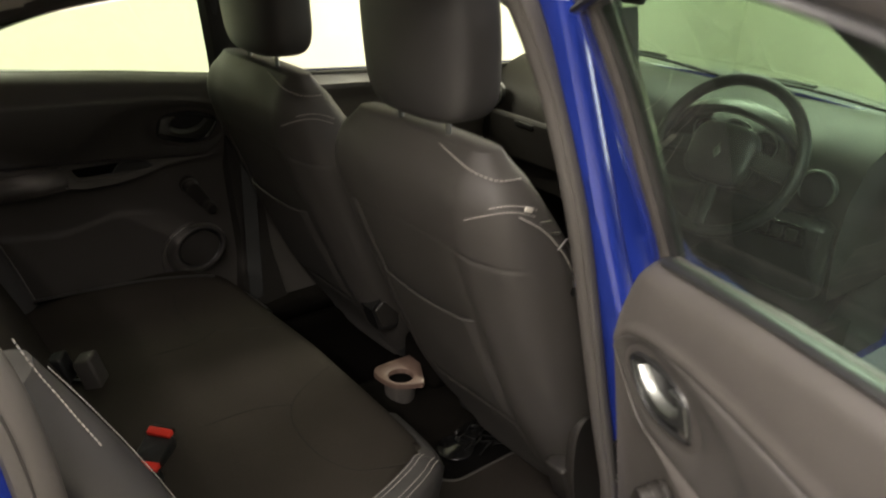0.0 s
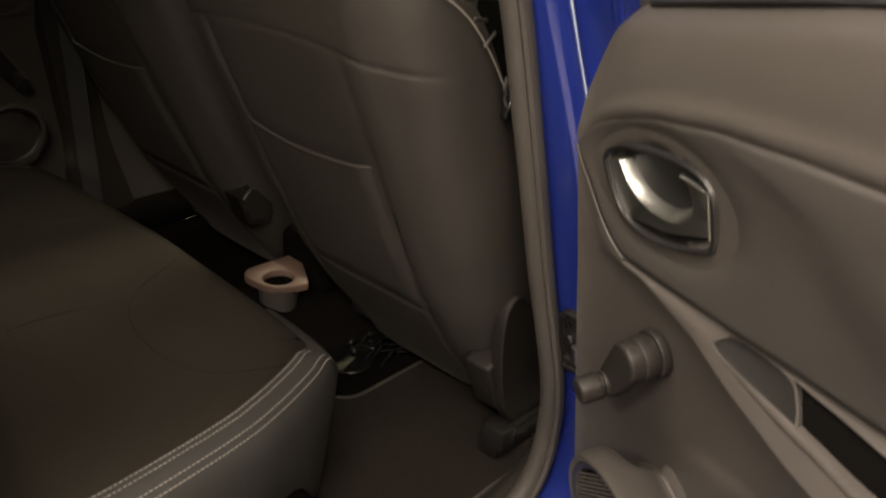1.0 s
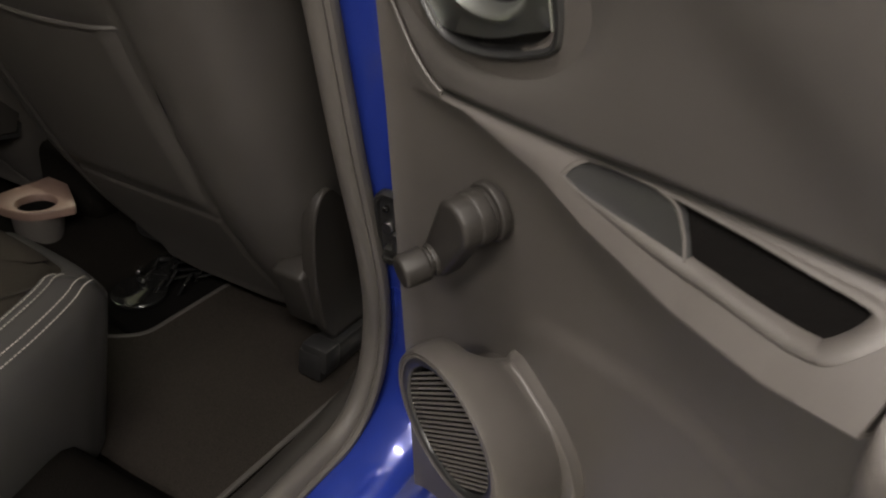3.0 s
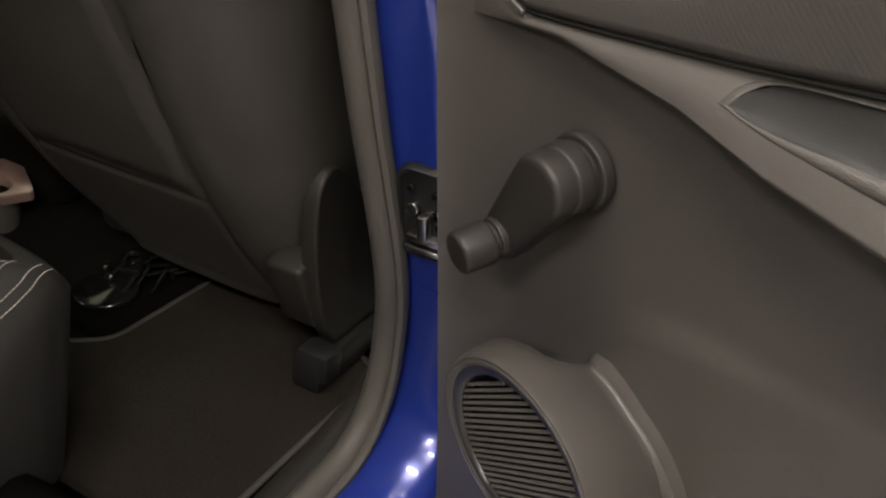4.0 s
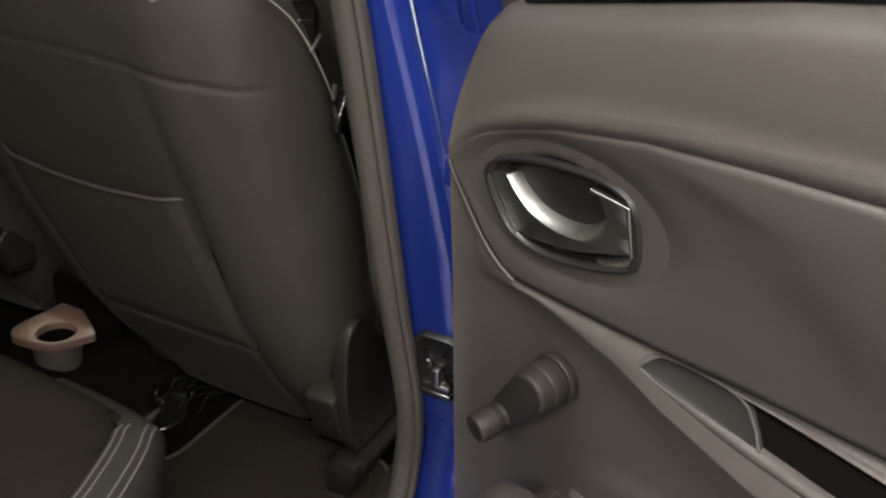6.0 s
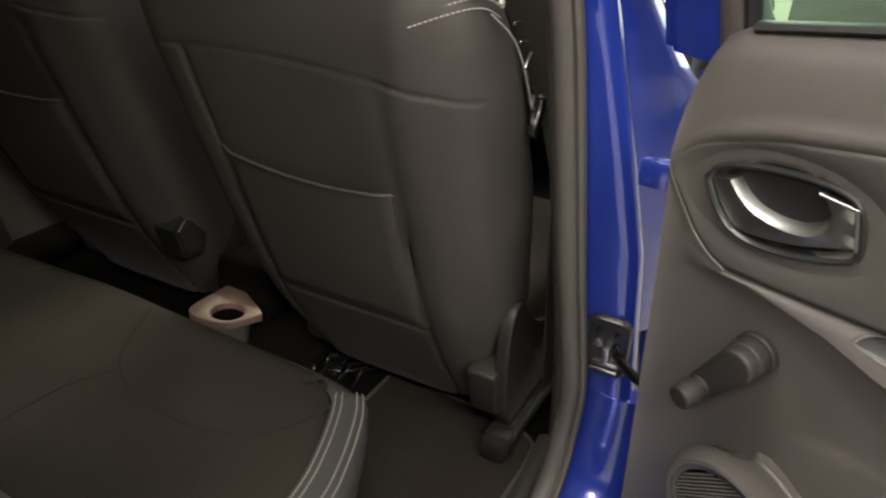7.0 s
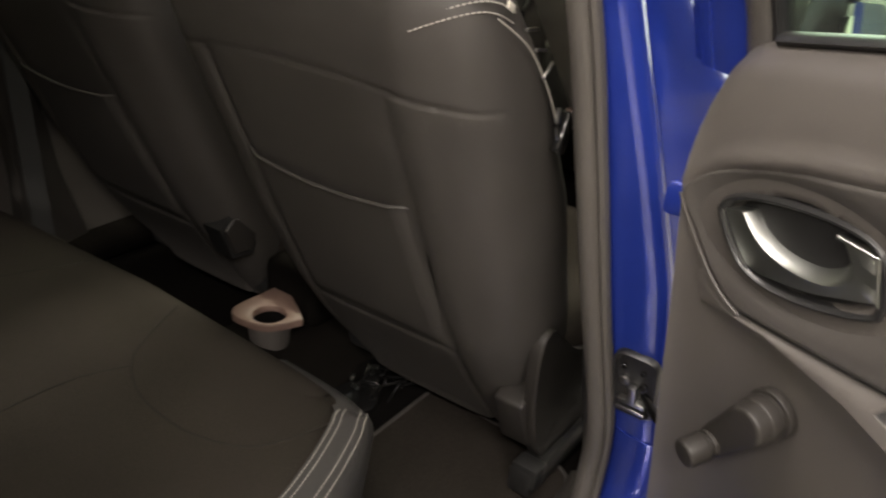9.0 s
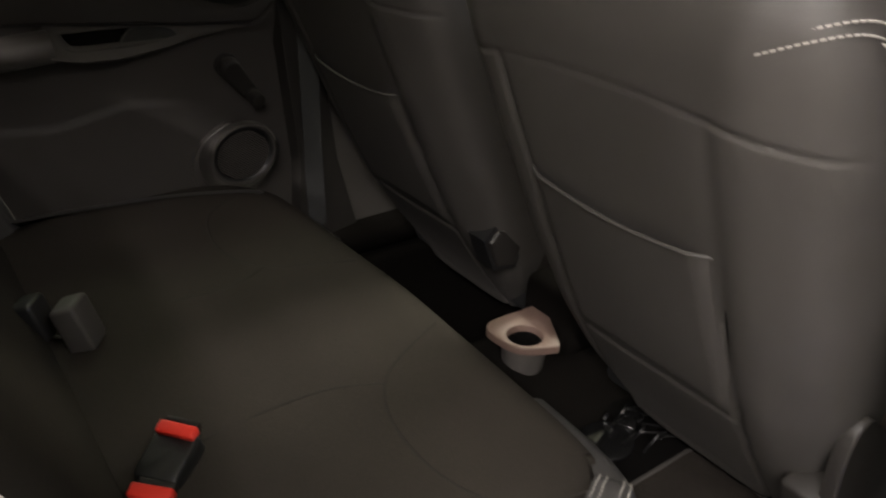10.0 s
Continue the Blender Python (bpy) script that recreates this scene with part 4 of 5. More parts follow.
# window winder
def winder():
    h = Vector((0.123, -0.006, -0.088))
    axis = Vector((0, 1, 0))
    w = part("window_winder", fuse(disc(h, axis, 0.0265, 0.010, 32, 0.002), disc(h + axis * 0.010, axis, 0.0225, 0.004, 32, 0.0008), disc(h + axis * 0.013, axis, 0.0240, 0.015, 32, 0.003)), SHADOWPLASTIC, door, "dark plastic window winder", local=True)
    e = Vector((0.080, 0.0, -0.145))
    d = Vector((e.x - h.x, 0, e.z - h.z))
    run, d = d.length, d.normalized()
    s = d.cross(axis).normalized()
    # outline of the arm in its own plane: round over the hub, straight sides, square at the knob
    line = [(-0.0225 * math.cos(a), 0.0225 * math.sin(a)) for a in (radians(-84 + 168 * i / 18) for i in range(19))]
    line += [(run * k, 0.0222 - 0.0042 * k) for k in (0.3, 0.6, 0.9)] + [(run + 0.008, 0.0172), (run + 0.012, 0.0140), (run + 0.012, -0.0140), (run + 0.008, -0.0172)] + [(run * k, -0.0222 + 0.0042 * k) for k in (0.9, 0.6, 0.3)]
    def ring(y, inset):
        out = []
        for a, b in line:
            k = 1 - inset / max(0.012, math.hypot(min(a, 0.0), b))
            out.append(h + d * (a * k if a < 0 else min(a, run + 0.012 - inset)) + s * (b * k) + axis * (y - 0.10 * max(0.0, a)))
        return out
    part("winder_arm", skin([ring(0.024, 0.002), ring(0.025, 0.0), ring(0.040, 0.0), ring(0.0425, 0.0008), ring(0.0440, 0.0026), ring(0.0445, 0.006)]), SHADOWPLASTIC, w, "flat-faced tapered winder arm", local=True, smooth=35)
    ax = Vector((-0.10, 0.97, -0.08)).normalized()
    kb = e + axis * 0.028 + d * 0.002
    part("winder_knob", fuse(disc(kb, ax, 0.0150, 0.007, 26, 0.001), disc(kb + ax * 0.007, ax, 0.0135, 0.004, 26, 0.001), disc(kb + ax * 0.010, ax, 0.0165, 0.026, 28, 0.0035, 0.0158)), SHADOWPLASTIC, w, "round winder knob", local=True)


winder()


# round speaker pod standing out of the trim, with a lip that runs down into the map pocket
def speaker():
    cu, cw = 0.140, -0.320
    def foot(deg):
        return interp(deg, [-180, -135, -90, -40, -4, 15, 41, 54, 78, 88, 97, 140, 180], [0.075, 0.100, 0.115, 0.115, 0.107, 0.104, 0.097, 0.0935, 0.094, 0.092, 0.072, 0.070, 0.075])
    def crest(deg):
        return interp(deg, [-180, -120, -60, 60, 80, 90, 180], [-0.004, 0.002, 0.010, 0.010, 0.008, -0.004, -0.004])
    def ring(prof):
        """A loop round the pod's axis, which leans up and rearward as it leaves the door."""
        out = []
        for i in range(120):
            deg = -180 + 3 * i
            r, y = prof(deg)
            k = max(0.0, y)
            out.append((cu + 0.22 * k + r * math.cos(radians(deg)), y, cw + 0.68 * k + r * math.sin(radians(deg))))
        return out
    rings = [ring(lambda g: (foot(g) + 0.003, -0.018)), ring(lambda g: (foot(g), crest(g) - 0.005)), ring(lambda g: (foot(g) - 0.0015, crest(g) - 0.001)), ring(lambda g: (foot(g) - 0.004, crest(g))),
             ring(lambda g: (min(foot(g) - 0.006, 0.092), crest(g) + 0.002)), ring(lambda g: (min(foot(g) - 0.0055, 0.0915), 0.022))]
    rings += [ring(lambda g, r=r, y=y: (r, y)) for r, y in ((0.0885, 0.044), (0.0840, 0.062), (0.0800, 0.073), (0.0770, 0.0795), (0.0750, 0.0825), (0.0738, 0.0828), (0.0730, 0.0818), (0.0722, 0.0826), (0.0705, 0.0830), (0.0685, 0.0822), (0.0680, 0.0780))]
    part("speaker_housing", skin(rings, caps=False), PLASTIC, door, "rounded speaker housing", local=True, smooth=60)
    part("grille_surround", skin([ring(lambda a, r=r, y=y: (r, y)) for r, y in ((0.0690, 0.0760), (0.0686, 0.0818), (0.0660, 0.0812), (0.0625, 0.0792), (0.0612, 0.0776), (0.0608, 0.0680))], caps=False), BLACK, door, "black ring round the speaker grille", local=True)
    g = part("speaker_grille", skin([ring(lambda a, r=r, y=y: (r, y)) for r, y in ((0.0612, 0.055), (0.0612, 0.0690), (0.04, 0.0692), (0.01, 0.0692))]), SHADEBLACK, door, "black slotted speaker grille", local=True)
    ca, sa = math.cos(radians(38)), math.sin(radians(38))
    for i in range(1, 25):
        w = -0.060 + 0.120 * i / 25
        b = math.sqrt(max(0.0, 0.0610 ** 2 - w * w))
        bow = [(cu + 0.017 + b * k * ca - w * sa, 0.0765, cw + 0.0515 + b * k * sa + w * ca) for k in (-1, 0, 1)]
        part("grille_bar", sweep(bow, 0.00135, 0.0014, 8, 2), RUBBER, g, local=True)


speaker()


# painted shell of the door, glass and window frame
def door_shell():
    rings = []
    for i in range(44):
        w = -0.66 + 0.86 * i / 43
        e = edge_u(min(w, 0.225)) - 0.006
        rings.append([(e + 0.06, -0.07, w), (e + 0.012, -0.035, w), (e + 0.003, -0.020, w), (e, -0.026, w), (e - 0.002, -0.06, w), (e - 0.010, -0.066, w), (e - 0.012, -0.10, w), (e - 0.004, -0.130, w), (e + 0.03, -0.145, w), (0.4, -0.165, w), (DEND + 0.04, -0.15, w), (DEND + 0.05, -0.02, w), (DEND, -0.07, w)])
    part("door_shell", skin(rings), PAINT, door, "glossy blue painted door shell", local=True, smooth=50)
    part("window_glass", sheet(lambda p, q: (-0.006 + 0.836 * p, -0.086 + 0.062 * q + 0.035 * q * q, top_w(-0.006 + 0.836 * p) - 0.03 + 0.40 * q), 10, 8), GLASS, door, "green tinted window glass", local=True)
    part("window_strip", sweep([(u, -0.052, top_w(u) + 0.003) for u in (0.04, 0.2, 0.4, 0.6, 0.84)], 0.006, 0.012, 8, 4), BLACK, door, "black rubber window strip", local=True)
    ws = [0.19 + 0.43 * i / 30 for i in range(31)]
    def post(prof, name, mat, label):
        rings = []
        for w in ws:
            ug = interp(w, [0.19, 0.5, 0.62], [0.020, 0.018, 0.010])
            y = interp(w, [0.19, 0.25, 0.36, 0.44, 0.5, 0.62], [-0.078, -0.070, -0.045, -0.027, -0.012, 0.02])
            rings.append([(ug + du, y + dy, w) for du, dy in prof])
        part(name, skin(rings), mat, door, label, local=True, smooth=50)
    post([(-0.122, -0.034), (-0.131, -0.030), (-0.131, -0.020), (-0.126, -0.012), (-0.112, -0.010), (-0.109, -0.004), (-0.102, 0.0), (-0.065, 0.003), (-0.036, 0.0), (-0.032, -0.010), (-0.036, -0.018)], "window_frame", PAINT, "blue window frame")
    post([(-0.038, -0.012), (-0.038, 0.0035), (-0.034, 0.006), (-0.026, 0.007), (-0.016, 0.005), (-0.012, 0.0), (-0.011, -0.02)], "frame_trim", PLASTIC, "grained grey lining of the window post")
    post([(-0.013, -0.018), (-0.013, -0.001), (-0.006, 0.0), (-0.001, -0.006), (-0.001, -0.018)], "window_channel", BLACK, "dark rubber window channel")
    post([(-0.140, -0.060), (-0.143, -0.045), (-0.133, -0.034), (-0.070, -0.030), (-0.066, -0.036), (-0.085, -0.056)], "frame_cover", GLOSSBLACK, "gloss black outer pillar cover")
    f = [(-0.06, 0.012, 0.62), (0.10, 0.03, 0.665), (0.25, 0.035, 0.69), (0.45, 0.03, 0.69), (0.65, 0.01, 0.64), (0.82, -0.02, 0.48), (0.87, -0.05, 0.34)]
    part("top_frame", sweep(f, 0.014, 0.028, 10, up=(0, 1, 0)), PLASTIC, door, "grey lined upper window frame", local=True)
    part("top_channel", sweep([(u, y + 0.006, w - 0.03) for u, y, w in f], 0.010, 0.006, 8, up=(0, 1, 0)), BLACK, door, "dark rubber window channel", local=True)


door_shell()


def mirror_mouldings(source, target):
    """The trim mouldings of one door under another, on the same meshes."""
    for ob in list(source.children):
        base = ob.name.split(".")[0]
        if base not in ("trim_panel", "textured_insert", "insert_piping", "insert_seam", "armrest_band", "handle_bezel", "window_winder", "speaker_housing", "grille_surround", "speaker_grille"):
            continue
        mesh = ob.data
        if base == "trim_panel":                   # the closed door's ledge ends lower, under its glass
            mesh = mesh.copy()
            for v in mesh.vertices:
                v.co.z -= 0.36 * max(0.0, v.co.z - 0.17)
        twin = new(base, mesh)
        twin.parent = target
        if base in ("speaker_housing", "grille_surround", "speaker_grille"):
            twin.location.x = -0.04
        if "label" in ob:
            twin["label"] = ob["label"]
        for sub in ob.children:
            leaf = new(sub.name.split(".")[0], sub.data)
            leaf.parent = twin


mirror_mouldings(door, far_rear)
part("armrest_tail", sweep([(0.468, 0.028, 0.006), (0.55, 0.030, 0.000), (0.66, 0.028, -0.002), (0.80, 0.020, 0.004)], 0.030, 0.030, 14, 6), PLASTIC, far_rear, "grey rear end of the armrest", local=True)


# ---- front seats ----
BZ = [0.28, 0.34, 0.42, 0.51, 0.65, 0.80, 0.97, 1.05, 1.10, 1.135, 1.16]
BX = [0.292, 0.250, 0.193, 0.136, 0.066, 0.0, -0.076, -0.100, -0.098, -0.082, -0.055]
SEAT_Y, MID = -0.36, 0.015


def back_x(z):
    return ease(z, BZ, BX)


def seat_ring(z):
    hw = ease(z, [0.28, 0.32, 0.40, 0.55, 0.75, 0.95, 1.04, 1.10, 1.14, 1.16], [0.16, 0.20, 0.235, 0.262, 0.278, 0.280, 0.275, 0.258, 0.222, 0.18])
    th = ease(z, [0.28, 0.34, 0.5, 0.8, 1.0, 1.10, 1.14, 1.16], [0.10, 0.16, 0.25, 0.26, 0.22, 0.15, 0.10, 0.05])
    x0, pts, n = back_x(z), [], 200
    for i in range(n):
        a = 2 * math.pi * i / n
        c, s = math.cos(a), math.sin(a)
        e = 0.35 if s < 0 else 0.6
        y = hw * math.copysign(abs(c) ** e, c)
        d = th * (0.5 + 0.5 * math.copysign(abs(s) ** (0.75 if s < 0 else 0.6), s))
        if s < 0:
            d += groove(abs(y - MID) - 0.157, 0.004, 0.008 * sig(0.965 - z, 0.004))
            d += groove(z - 0.968 - 0.012 * math.cos(y * 9), 0.0028, 0.004 if abs(y - MID) > 0.157 else 0.002)
            d += groove(z - 0.50, 0.005, 0.004) * (abs(y - MID) < 0.155)
            d -= 0.006 * math.exp(-(((abs(y - MID) - 0.195) / 0.03) ** 2))
            d += 0.002 * noise.noise((y * 14, z * 11, 3))
        pts.append((x0 + d, SEAT_Y + y, z))
    return pts


def rear_face(y, z, out=0.0):
    """A point on the seat's rear face, y from the seat's middle."""
    ring = seat_ring(z)
    near = min((p for p in ring[100:]), key=lambda p: abs(p[1] - SEAT_Y - y))
    return (near[0] - out, SEAT_Y + y, z)


seat = thing("bucket_seat", (0.35, SEAT_Y, 0.23), "dark grey leatherette front seat with pale double stitching", "car seat", "front seats")
back = part("backrest", skin([seat_ring(0.28 + 0.88 * i / 220) for i in range(221)]), LEATHER_BACK, seat, "dark grey leatherette seat back", smooth=70)


def pocket(p, q):
    y = MID - 0.152 + 0.304 * p
    top = 0.80 - 0.012 * math.sin(math.pi * p) + 0.004 * (2 * p - 1)
    z = 0.505 + (top - 0.505) * q
    side = min(1.0, 16 * min(p, 1 - p)) * min(1.0, 12 * q)
    return (back_x(z) + 0.004 - side * (0.010 + 0.011 * q * q * math.sin(math.pi * p) ** 0.6), SEAT_Y + y, z)


part("map_pocket", sheet(pocket, 30, 30, 0.004, (1, 0, 0)), LEATHER_BACK, back, "flat map pocket on the seat back")
part("pocket_hem", sweep([pocket(i / 12, 1.0) for i in range(13)], 0.0030, 0.0028, 8, 3), LEATHER_BACK, back, "stitched hem of the pocket")
for side in (-1, 1):
    row = [(-0.0945, 0.200, 1.050), (-0.080, 0.232, 1.066), (-0.058, 0.257, 1.075), (-0.032, 0.266, 1.072), (0.0, 0.267, 1.060)]
    part("stitching", fuse(*[stitches([(x - 0.001 + dz * 0.3, SEAT_Y + side * (y + (0.003 if k else 0)), z + dz) for k, (x, y, z) in enumerate(row)], (1, 0, 0)) for dz in (0, 0.011)]), THREAD, back, "pale double stitching")
    part("piping", sweep([rear_face(MID + side * 0.157, z, -0.004) for z in (0.33, 0.45, 0.6, 0.75, 0.9, 0.96)], 0.0028, 0.0028, 6, 5, up=(0, 1, 0)), SHADEBLACK, back, "dark seam piping")
part("top_stitching", stitches([(-0.0655, -0.440, 1.1525), (-0.0745, -0.4906, 1.1430), (-0.0825, -0.5453, 1.1340), (-0.0705, -0.577, 1.1255), (-0.0540, -0.5955, 1.1220), (-0.0142, -0.602, 1.1210)], (0, 0, 1), pitch=0.009, r=0.0013), THREAD, back, "pale dotted stitching on the shoulder")

# head restraint
def pillow(c, s, e=0.55, nu=40, nv=24, shape=None):
    rings = []
    for j in range(nv + 1):
        b = -math.pi / 2 + math.pi * (0.02 + 0.96 * j / nv)
        cb, sb = abs(math.cos(b)) ** e, math.copysign(abs(math.sin(b)) ** e, math.sin(b))
        ring = []
        for i in range(nu):
            a = 2 * math.pi * i / nu
            x, y = math.copysign(abs(math.cos(a)) ** e, math.cos(a)) * cb, math.copysign(abs(math.sin(a)) ** e, math.sin(a)) * cb
            p = Vector((x * s[0], y * s[1], sb * s[2]))
            ring.append(Vector(c) + (shape(p) if shape else p))
        rings.append(ring)
    return skin(rings)


part("headrest", pillow((-0.045, SEAT_Y + 0.012, 1.318), (0.062, 0.155, 0.14), 0.45, shape=lambda p: Vector((p.x - 0.12 * p.z + 0.02 * (p.y / 0.138) ** 2, p.y * (1 + 0.25 * min(0, p.z)), p.z))), LEATHER, seat, "dark grey head restraint")
for dy in (-0.072, 0.072):
    part("headrest_post", sweep([(-0.03, SEAT_Y + dy, 1.10), (-0.042, SEAT_Y + dy, 1.24)], 0.006, seg=12, n=1), CHROME, seat, "chrome head restraint post")
    part("post_sleeve", disc((-0.034, SEAT_Y + dy, 1.132), (0, 0, 1), 0.014, 0.016, 16, 0.003), BLACK, seat, "black plastic sleeve")

# seat cushion, base and side covers
def cushion_ring(z, inset):
    return [(x, y, z + 0.03 * (x - 0.4)) for x, y in rrect(0.25 + inset, 0.80 - inset, SEAT_Y - 0.26 + inset, SEAT_Y + 0.26 - inset, max(0.02, 0.09 - inset))]


part("seat_cushion", skin([cushion_ring(z, i) for z, i in ((0.36, 0.02), (0.42, 0.0), (0.48, 0.0), (0.51, 0.012), (0.525, 0.04), (0.53, 0.08), (0.515, 0.16))]), FABRIC, seat, "dark cloth seat cushion")
part("seat_base", block((0.50, SEAT_Y, 0.33), (0.44, 0.44, 0.07), 0.02), BLACK, seat, "black seat frame")


def side_cover():
    prof = [(0.25, 0.29), (0.222, 0.33), (0.202, 0.40), (0.194, 0.46), (0.193, 0.51), (0.199, 0.538), (0.211, 0.554), (0.230, 0.558), (0.258, 0.535), (0.34, 0.47), (0.46, 0.44), (0.60, 0.43), (0.66, 0.40), (0.65, 0.34), (0.5, 0.29)]
    loop = smooth_path([(x - 0.006, 0, z + 0.004) for x, z in prof] + [(prof[0][0] - 0.006, 0, prof[0][1] + 0.004)], 5)[:-1]
    c = sum(loop, Vector()) / len(loop)
    rings = [[(c.x + (p.x - c.x) * k, SEAT_Y + y, c.z + (p.z - c.z) * k) for p in loop] for k, y in ((1.0, -0.250), (1.003, -0.258), (1.003, -0.268), (0.995, -0.2715), (0.98, -0.2725), (0.955, -0.2715), (0.6, -0.270))]
    # Darker plastic stands in for the shaded side of the cover.
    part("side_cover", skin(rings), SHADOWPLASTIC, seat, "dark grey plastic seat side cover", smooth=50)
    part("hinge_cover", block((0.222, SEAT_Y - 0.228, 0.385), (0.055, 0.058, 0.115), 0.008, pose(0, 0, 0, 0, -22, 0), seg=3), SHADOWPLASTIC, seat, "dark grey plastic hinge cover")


for dy in (-0.262, 0.19):
    rl = part("seat_rail", block((0.47 if dy < 0 else 0.55, SEAT_Y + dy, 0.268), (0.56 if dy < 0 else 0.40, 0.045, 0.05), 0.006), BLACK, seat, "black steel seat rail")
    if dy < 0:
        part("rail_cap", block((0.212, SEAT_Y + dy - 0.006, 0.281), (0.040, 0.052, 0.046), 0.008), BLACK, rl, "black plastic rail end cap")

passenger = copy_thing(seat, Matrix.Translation((0.372, 0.325, 0.23)))
PLACE[passenger] = Matrix.Translation((0.372, 0.325, 0.23))
side_cover()


def recliner_cap():
    hx = [(0.150, 0.525), (0.178, 0.553), (0.232, 0.535), (0.258, 0.488), (0.240, 0.440), (0.180, 0.448)]
    def ring(k, y):
        k *= 0.84
        return [(0.207 + (x - 0.207) * k, y + 0.014, 0.498 + (z - 0.498) * k) for x, z in dense(hx, 0.02)]
    cap = part("recliner_cap", skin([ring(1.10, 0.12), ring(1.10, 0.069), ring(0.92, 0.069), ring(0.90, 0.072)], caps=False), BLACK, passenger, "black hexagonal recliner recess")
    part("cap_face", skin([ring(0.90, 0.12), ring(0.88, 0.067), ring(0.82, 0.064), ring(0.3, 0.063)]), SHADOWPLASTIC, cap, "dark grey recliner cap")
    # Bright metal strip along the cap's upper edge.
    part("cap_edge", sweep([(0.166, 0.080, 0.519), (0.185, 0.0795, 0.538), (0.207, 0.0795, 0.532)], 0.0012, 0.0016, 6, 3), BRIGHT, cap, "bright strip along the cap's edge")


recliner_cap()

# ---- rear bench ----
bench = thing("rear_bench", (-0.35, 0, 0.23), "dark cloth rear bench seat with leatherette edge", "car seat")


def bench_ring(z, inset, lift=None):
    pts = dense(rrect(-0.68 + inset, -0.042 - inset, -0.597 + inset, 0.635 - inset, max(0.012, 0.15 - inset), 10), 0.035)
    out = []
    for x, y in pts:
        f = max(0.0, (x + 0.68) / 0.63)
        bow = -(0.045 if y < 0 else 0.02) * (abs(y) / 0.63) ** 3 * f
        zz = z
        if lift:
            zz += lift(x, y)
        out.append((x + bow, y, zz))
    return out


def dish(x, y):
    o = 0.0
    for c in (-0.36, 0.36):
        o -= 0.022 * math.exp(-(((y - c) / 0.17) ** 2) - (((x + 0.36) / 0.17) ** 2))
    o += 0.012 * math.exp(-((y / 0.12) ** 2)) - 0.02 * max(0, -(x + 0.45)) / 0.2
    o += 0.0025 * noise.noise((x * 11, y * 9, 5))
    return o


def inset_ring(z, inset, dz):
    full = bench_ring(0, 0.0)
    # same corner sampling for all rings: walk from the outer loop towards its inner copy
    out = []
    for i, (x, y, _) in enumerate(full):
        nx, ny = -0.38 - x, -y
        corner = math.exp(-((x + 0.11) / 0.09) ** 2 - ((y + 0.55) / 0.09) ** 2) * (0.022 if z < 0.52 else 0.010)
        inset_here = inset + corner
        sx = math.copysign(min(abs(nx), inset_here), nx) * (1 if abs(nx) > 0.1 else abs(nx) / 0.1)
        sy = math.copysign(min(abs(ny), inset_here), ny) * (1 if abs(y) > 0.45 else 0.0)
        px, py = x + sx, y + sy
        out.append((px, py, z + dish(px, py) * dz))
    return out


rings = [inset_ring(z, i, d) for z, i, d in ((0.24, 0.085, 0), (0.36, 0.050, 0), (0.44, 0.024, 0), (0.48, 0.014, 0), (0.506, 0.017, 0.2), (0.524, 0.032, 0.5), (0.532, 0.055, 0.9))]
part("bench_cushion", skin(rings + [[(-0.38 + (x + 0.38) * k, y * k, 0.535 + dish(-0.38 + (x + 0.38) * k, y * k)) for x, y, _ in rings[-1]] for k in (0.95, 0.88, 0.8, 0.72, 0.64, 0.56, 0.48, 0.4, 0.3, 0.2, 0.1, 0.03)]), FABRIC, bench, "dark cloth bench cushion", smooth=70)


def edge_pt(s, inset, z, wrap=False):
    """Along the near end of the cushion, from its rear (s=0) round the front corner (s=1, or further when wrapped)."""
    pts = [(-0.60, -0.615), (-0.45, -0.607), (-0.30, -0.588), (-0.217, -0.565), (-0.145, -0.536), (-0.112, -0.516), (-0.088, -0.488)]
    if wrap:
        pts += [(-0.073, -0.440), (-0.066, -0.37), (-0.064, -0.30)]
    p = smooth_path([(x, y, 0) for x, y in pts], 6)
    i = min(len(p) - 1, round(s * (len(p) - 1)))
    q = p[i]
    d = (p[min(i + 1, len(p) - 1)] - p[max(i - 1, 0)]).normalized()
    over = min(1.0, max(0.0, i / 36 - 0.80) / 0.20)
    return (q.x - d.y * inset + 0.018 * over, q.y + d.x * inset, z - (0.035 * over * over if z > 0.48 else 0.0))


for sgn in (1, -1):
    for off, z in ((-0.010, 0.5215), (-0.001, 0.527), (0.020, 0.5335), (0.029, 0.5345)) if sgn == 1 else ():
        rows = [edge_pt(k / 14 * 0.93, off, z) for k in range(15)]
        part("stitching", stitches([(x, y * sgn, zz + 0.0022) for x, y, zz in rows], (0, 0, 1), pitch=0.0066, r=0.00065), THREAD, bench, "pale stitching on the cushion edge")
    part("end_panel", skin([[(x, y * sgn, zz) for x, y, zz in (edge_pt(k / 54, off, z, True) for k in range(55))] for off, z in ((0.010, 0.25), (-0.004, 0.36), (-0.014, 0.44), (-0.0175, 0.475), (-0.0165, 0.502), (-0.010, 0.5205), (-0.001, 0.5265), (0.012, 0.532), (0.026, 0.5345), (0.034, 0.5345))], closed=False), LEATHER, bench, "grey leatherette cushion end")


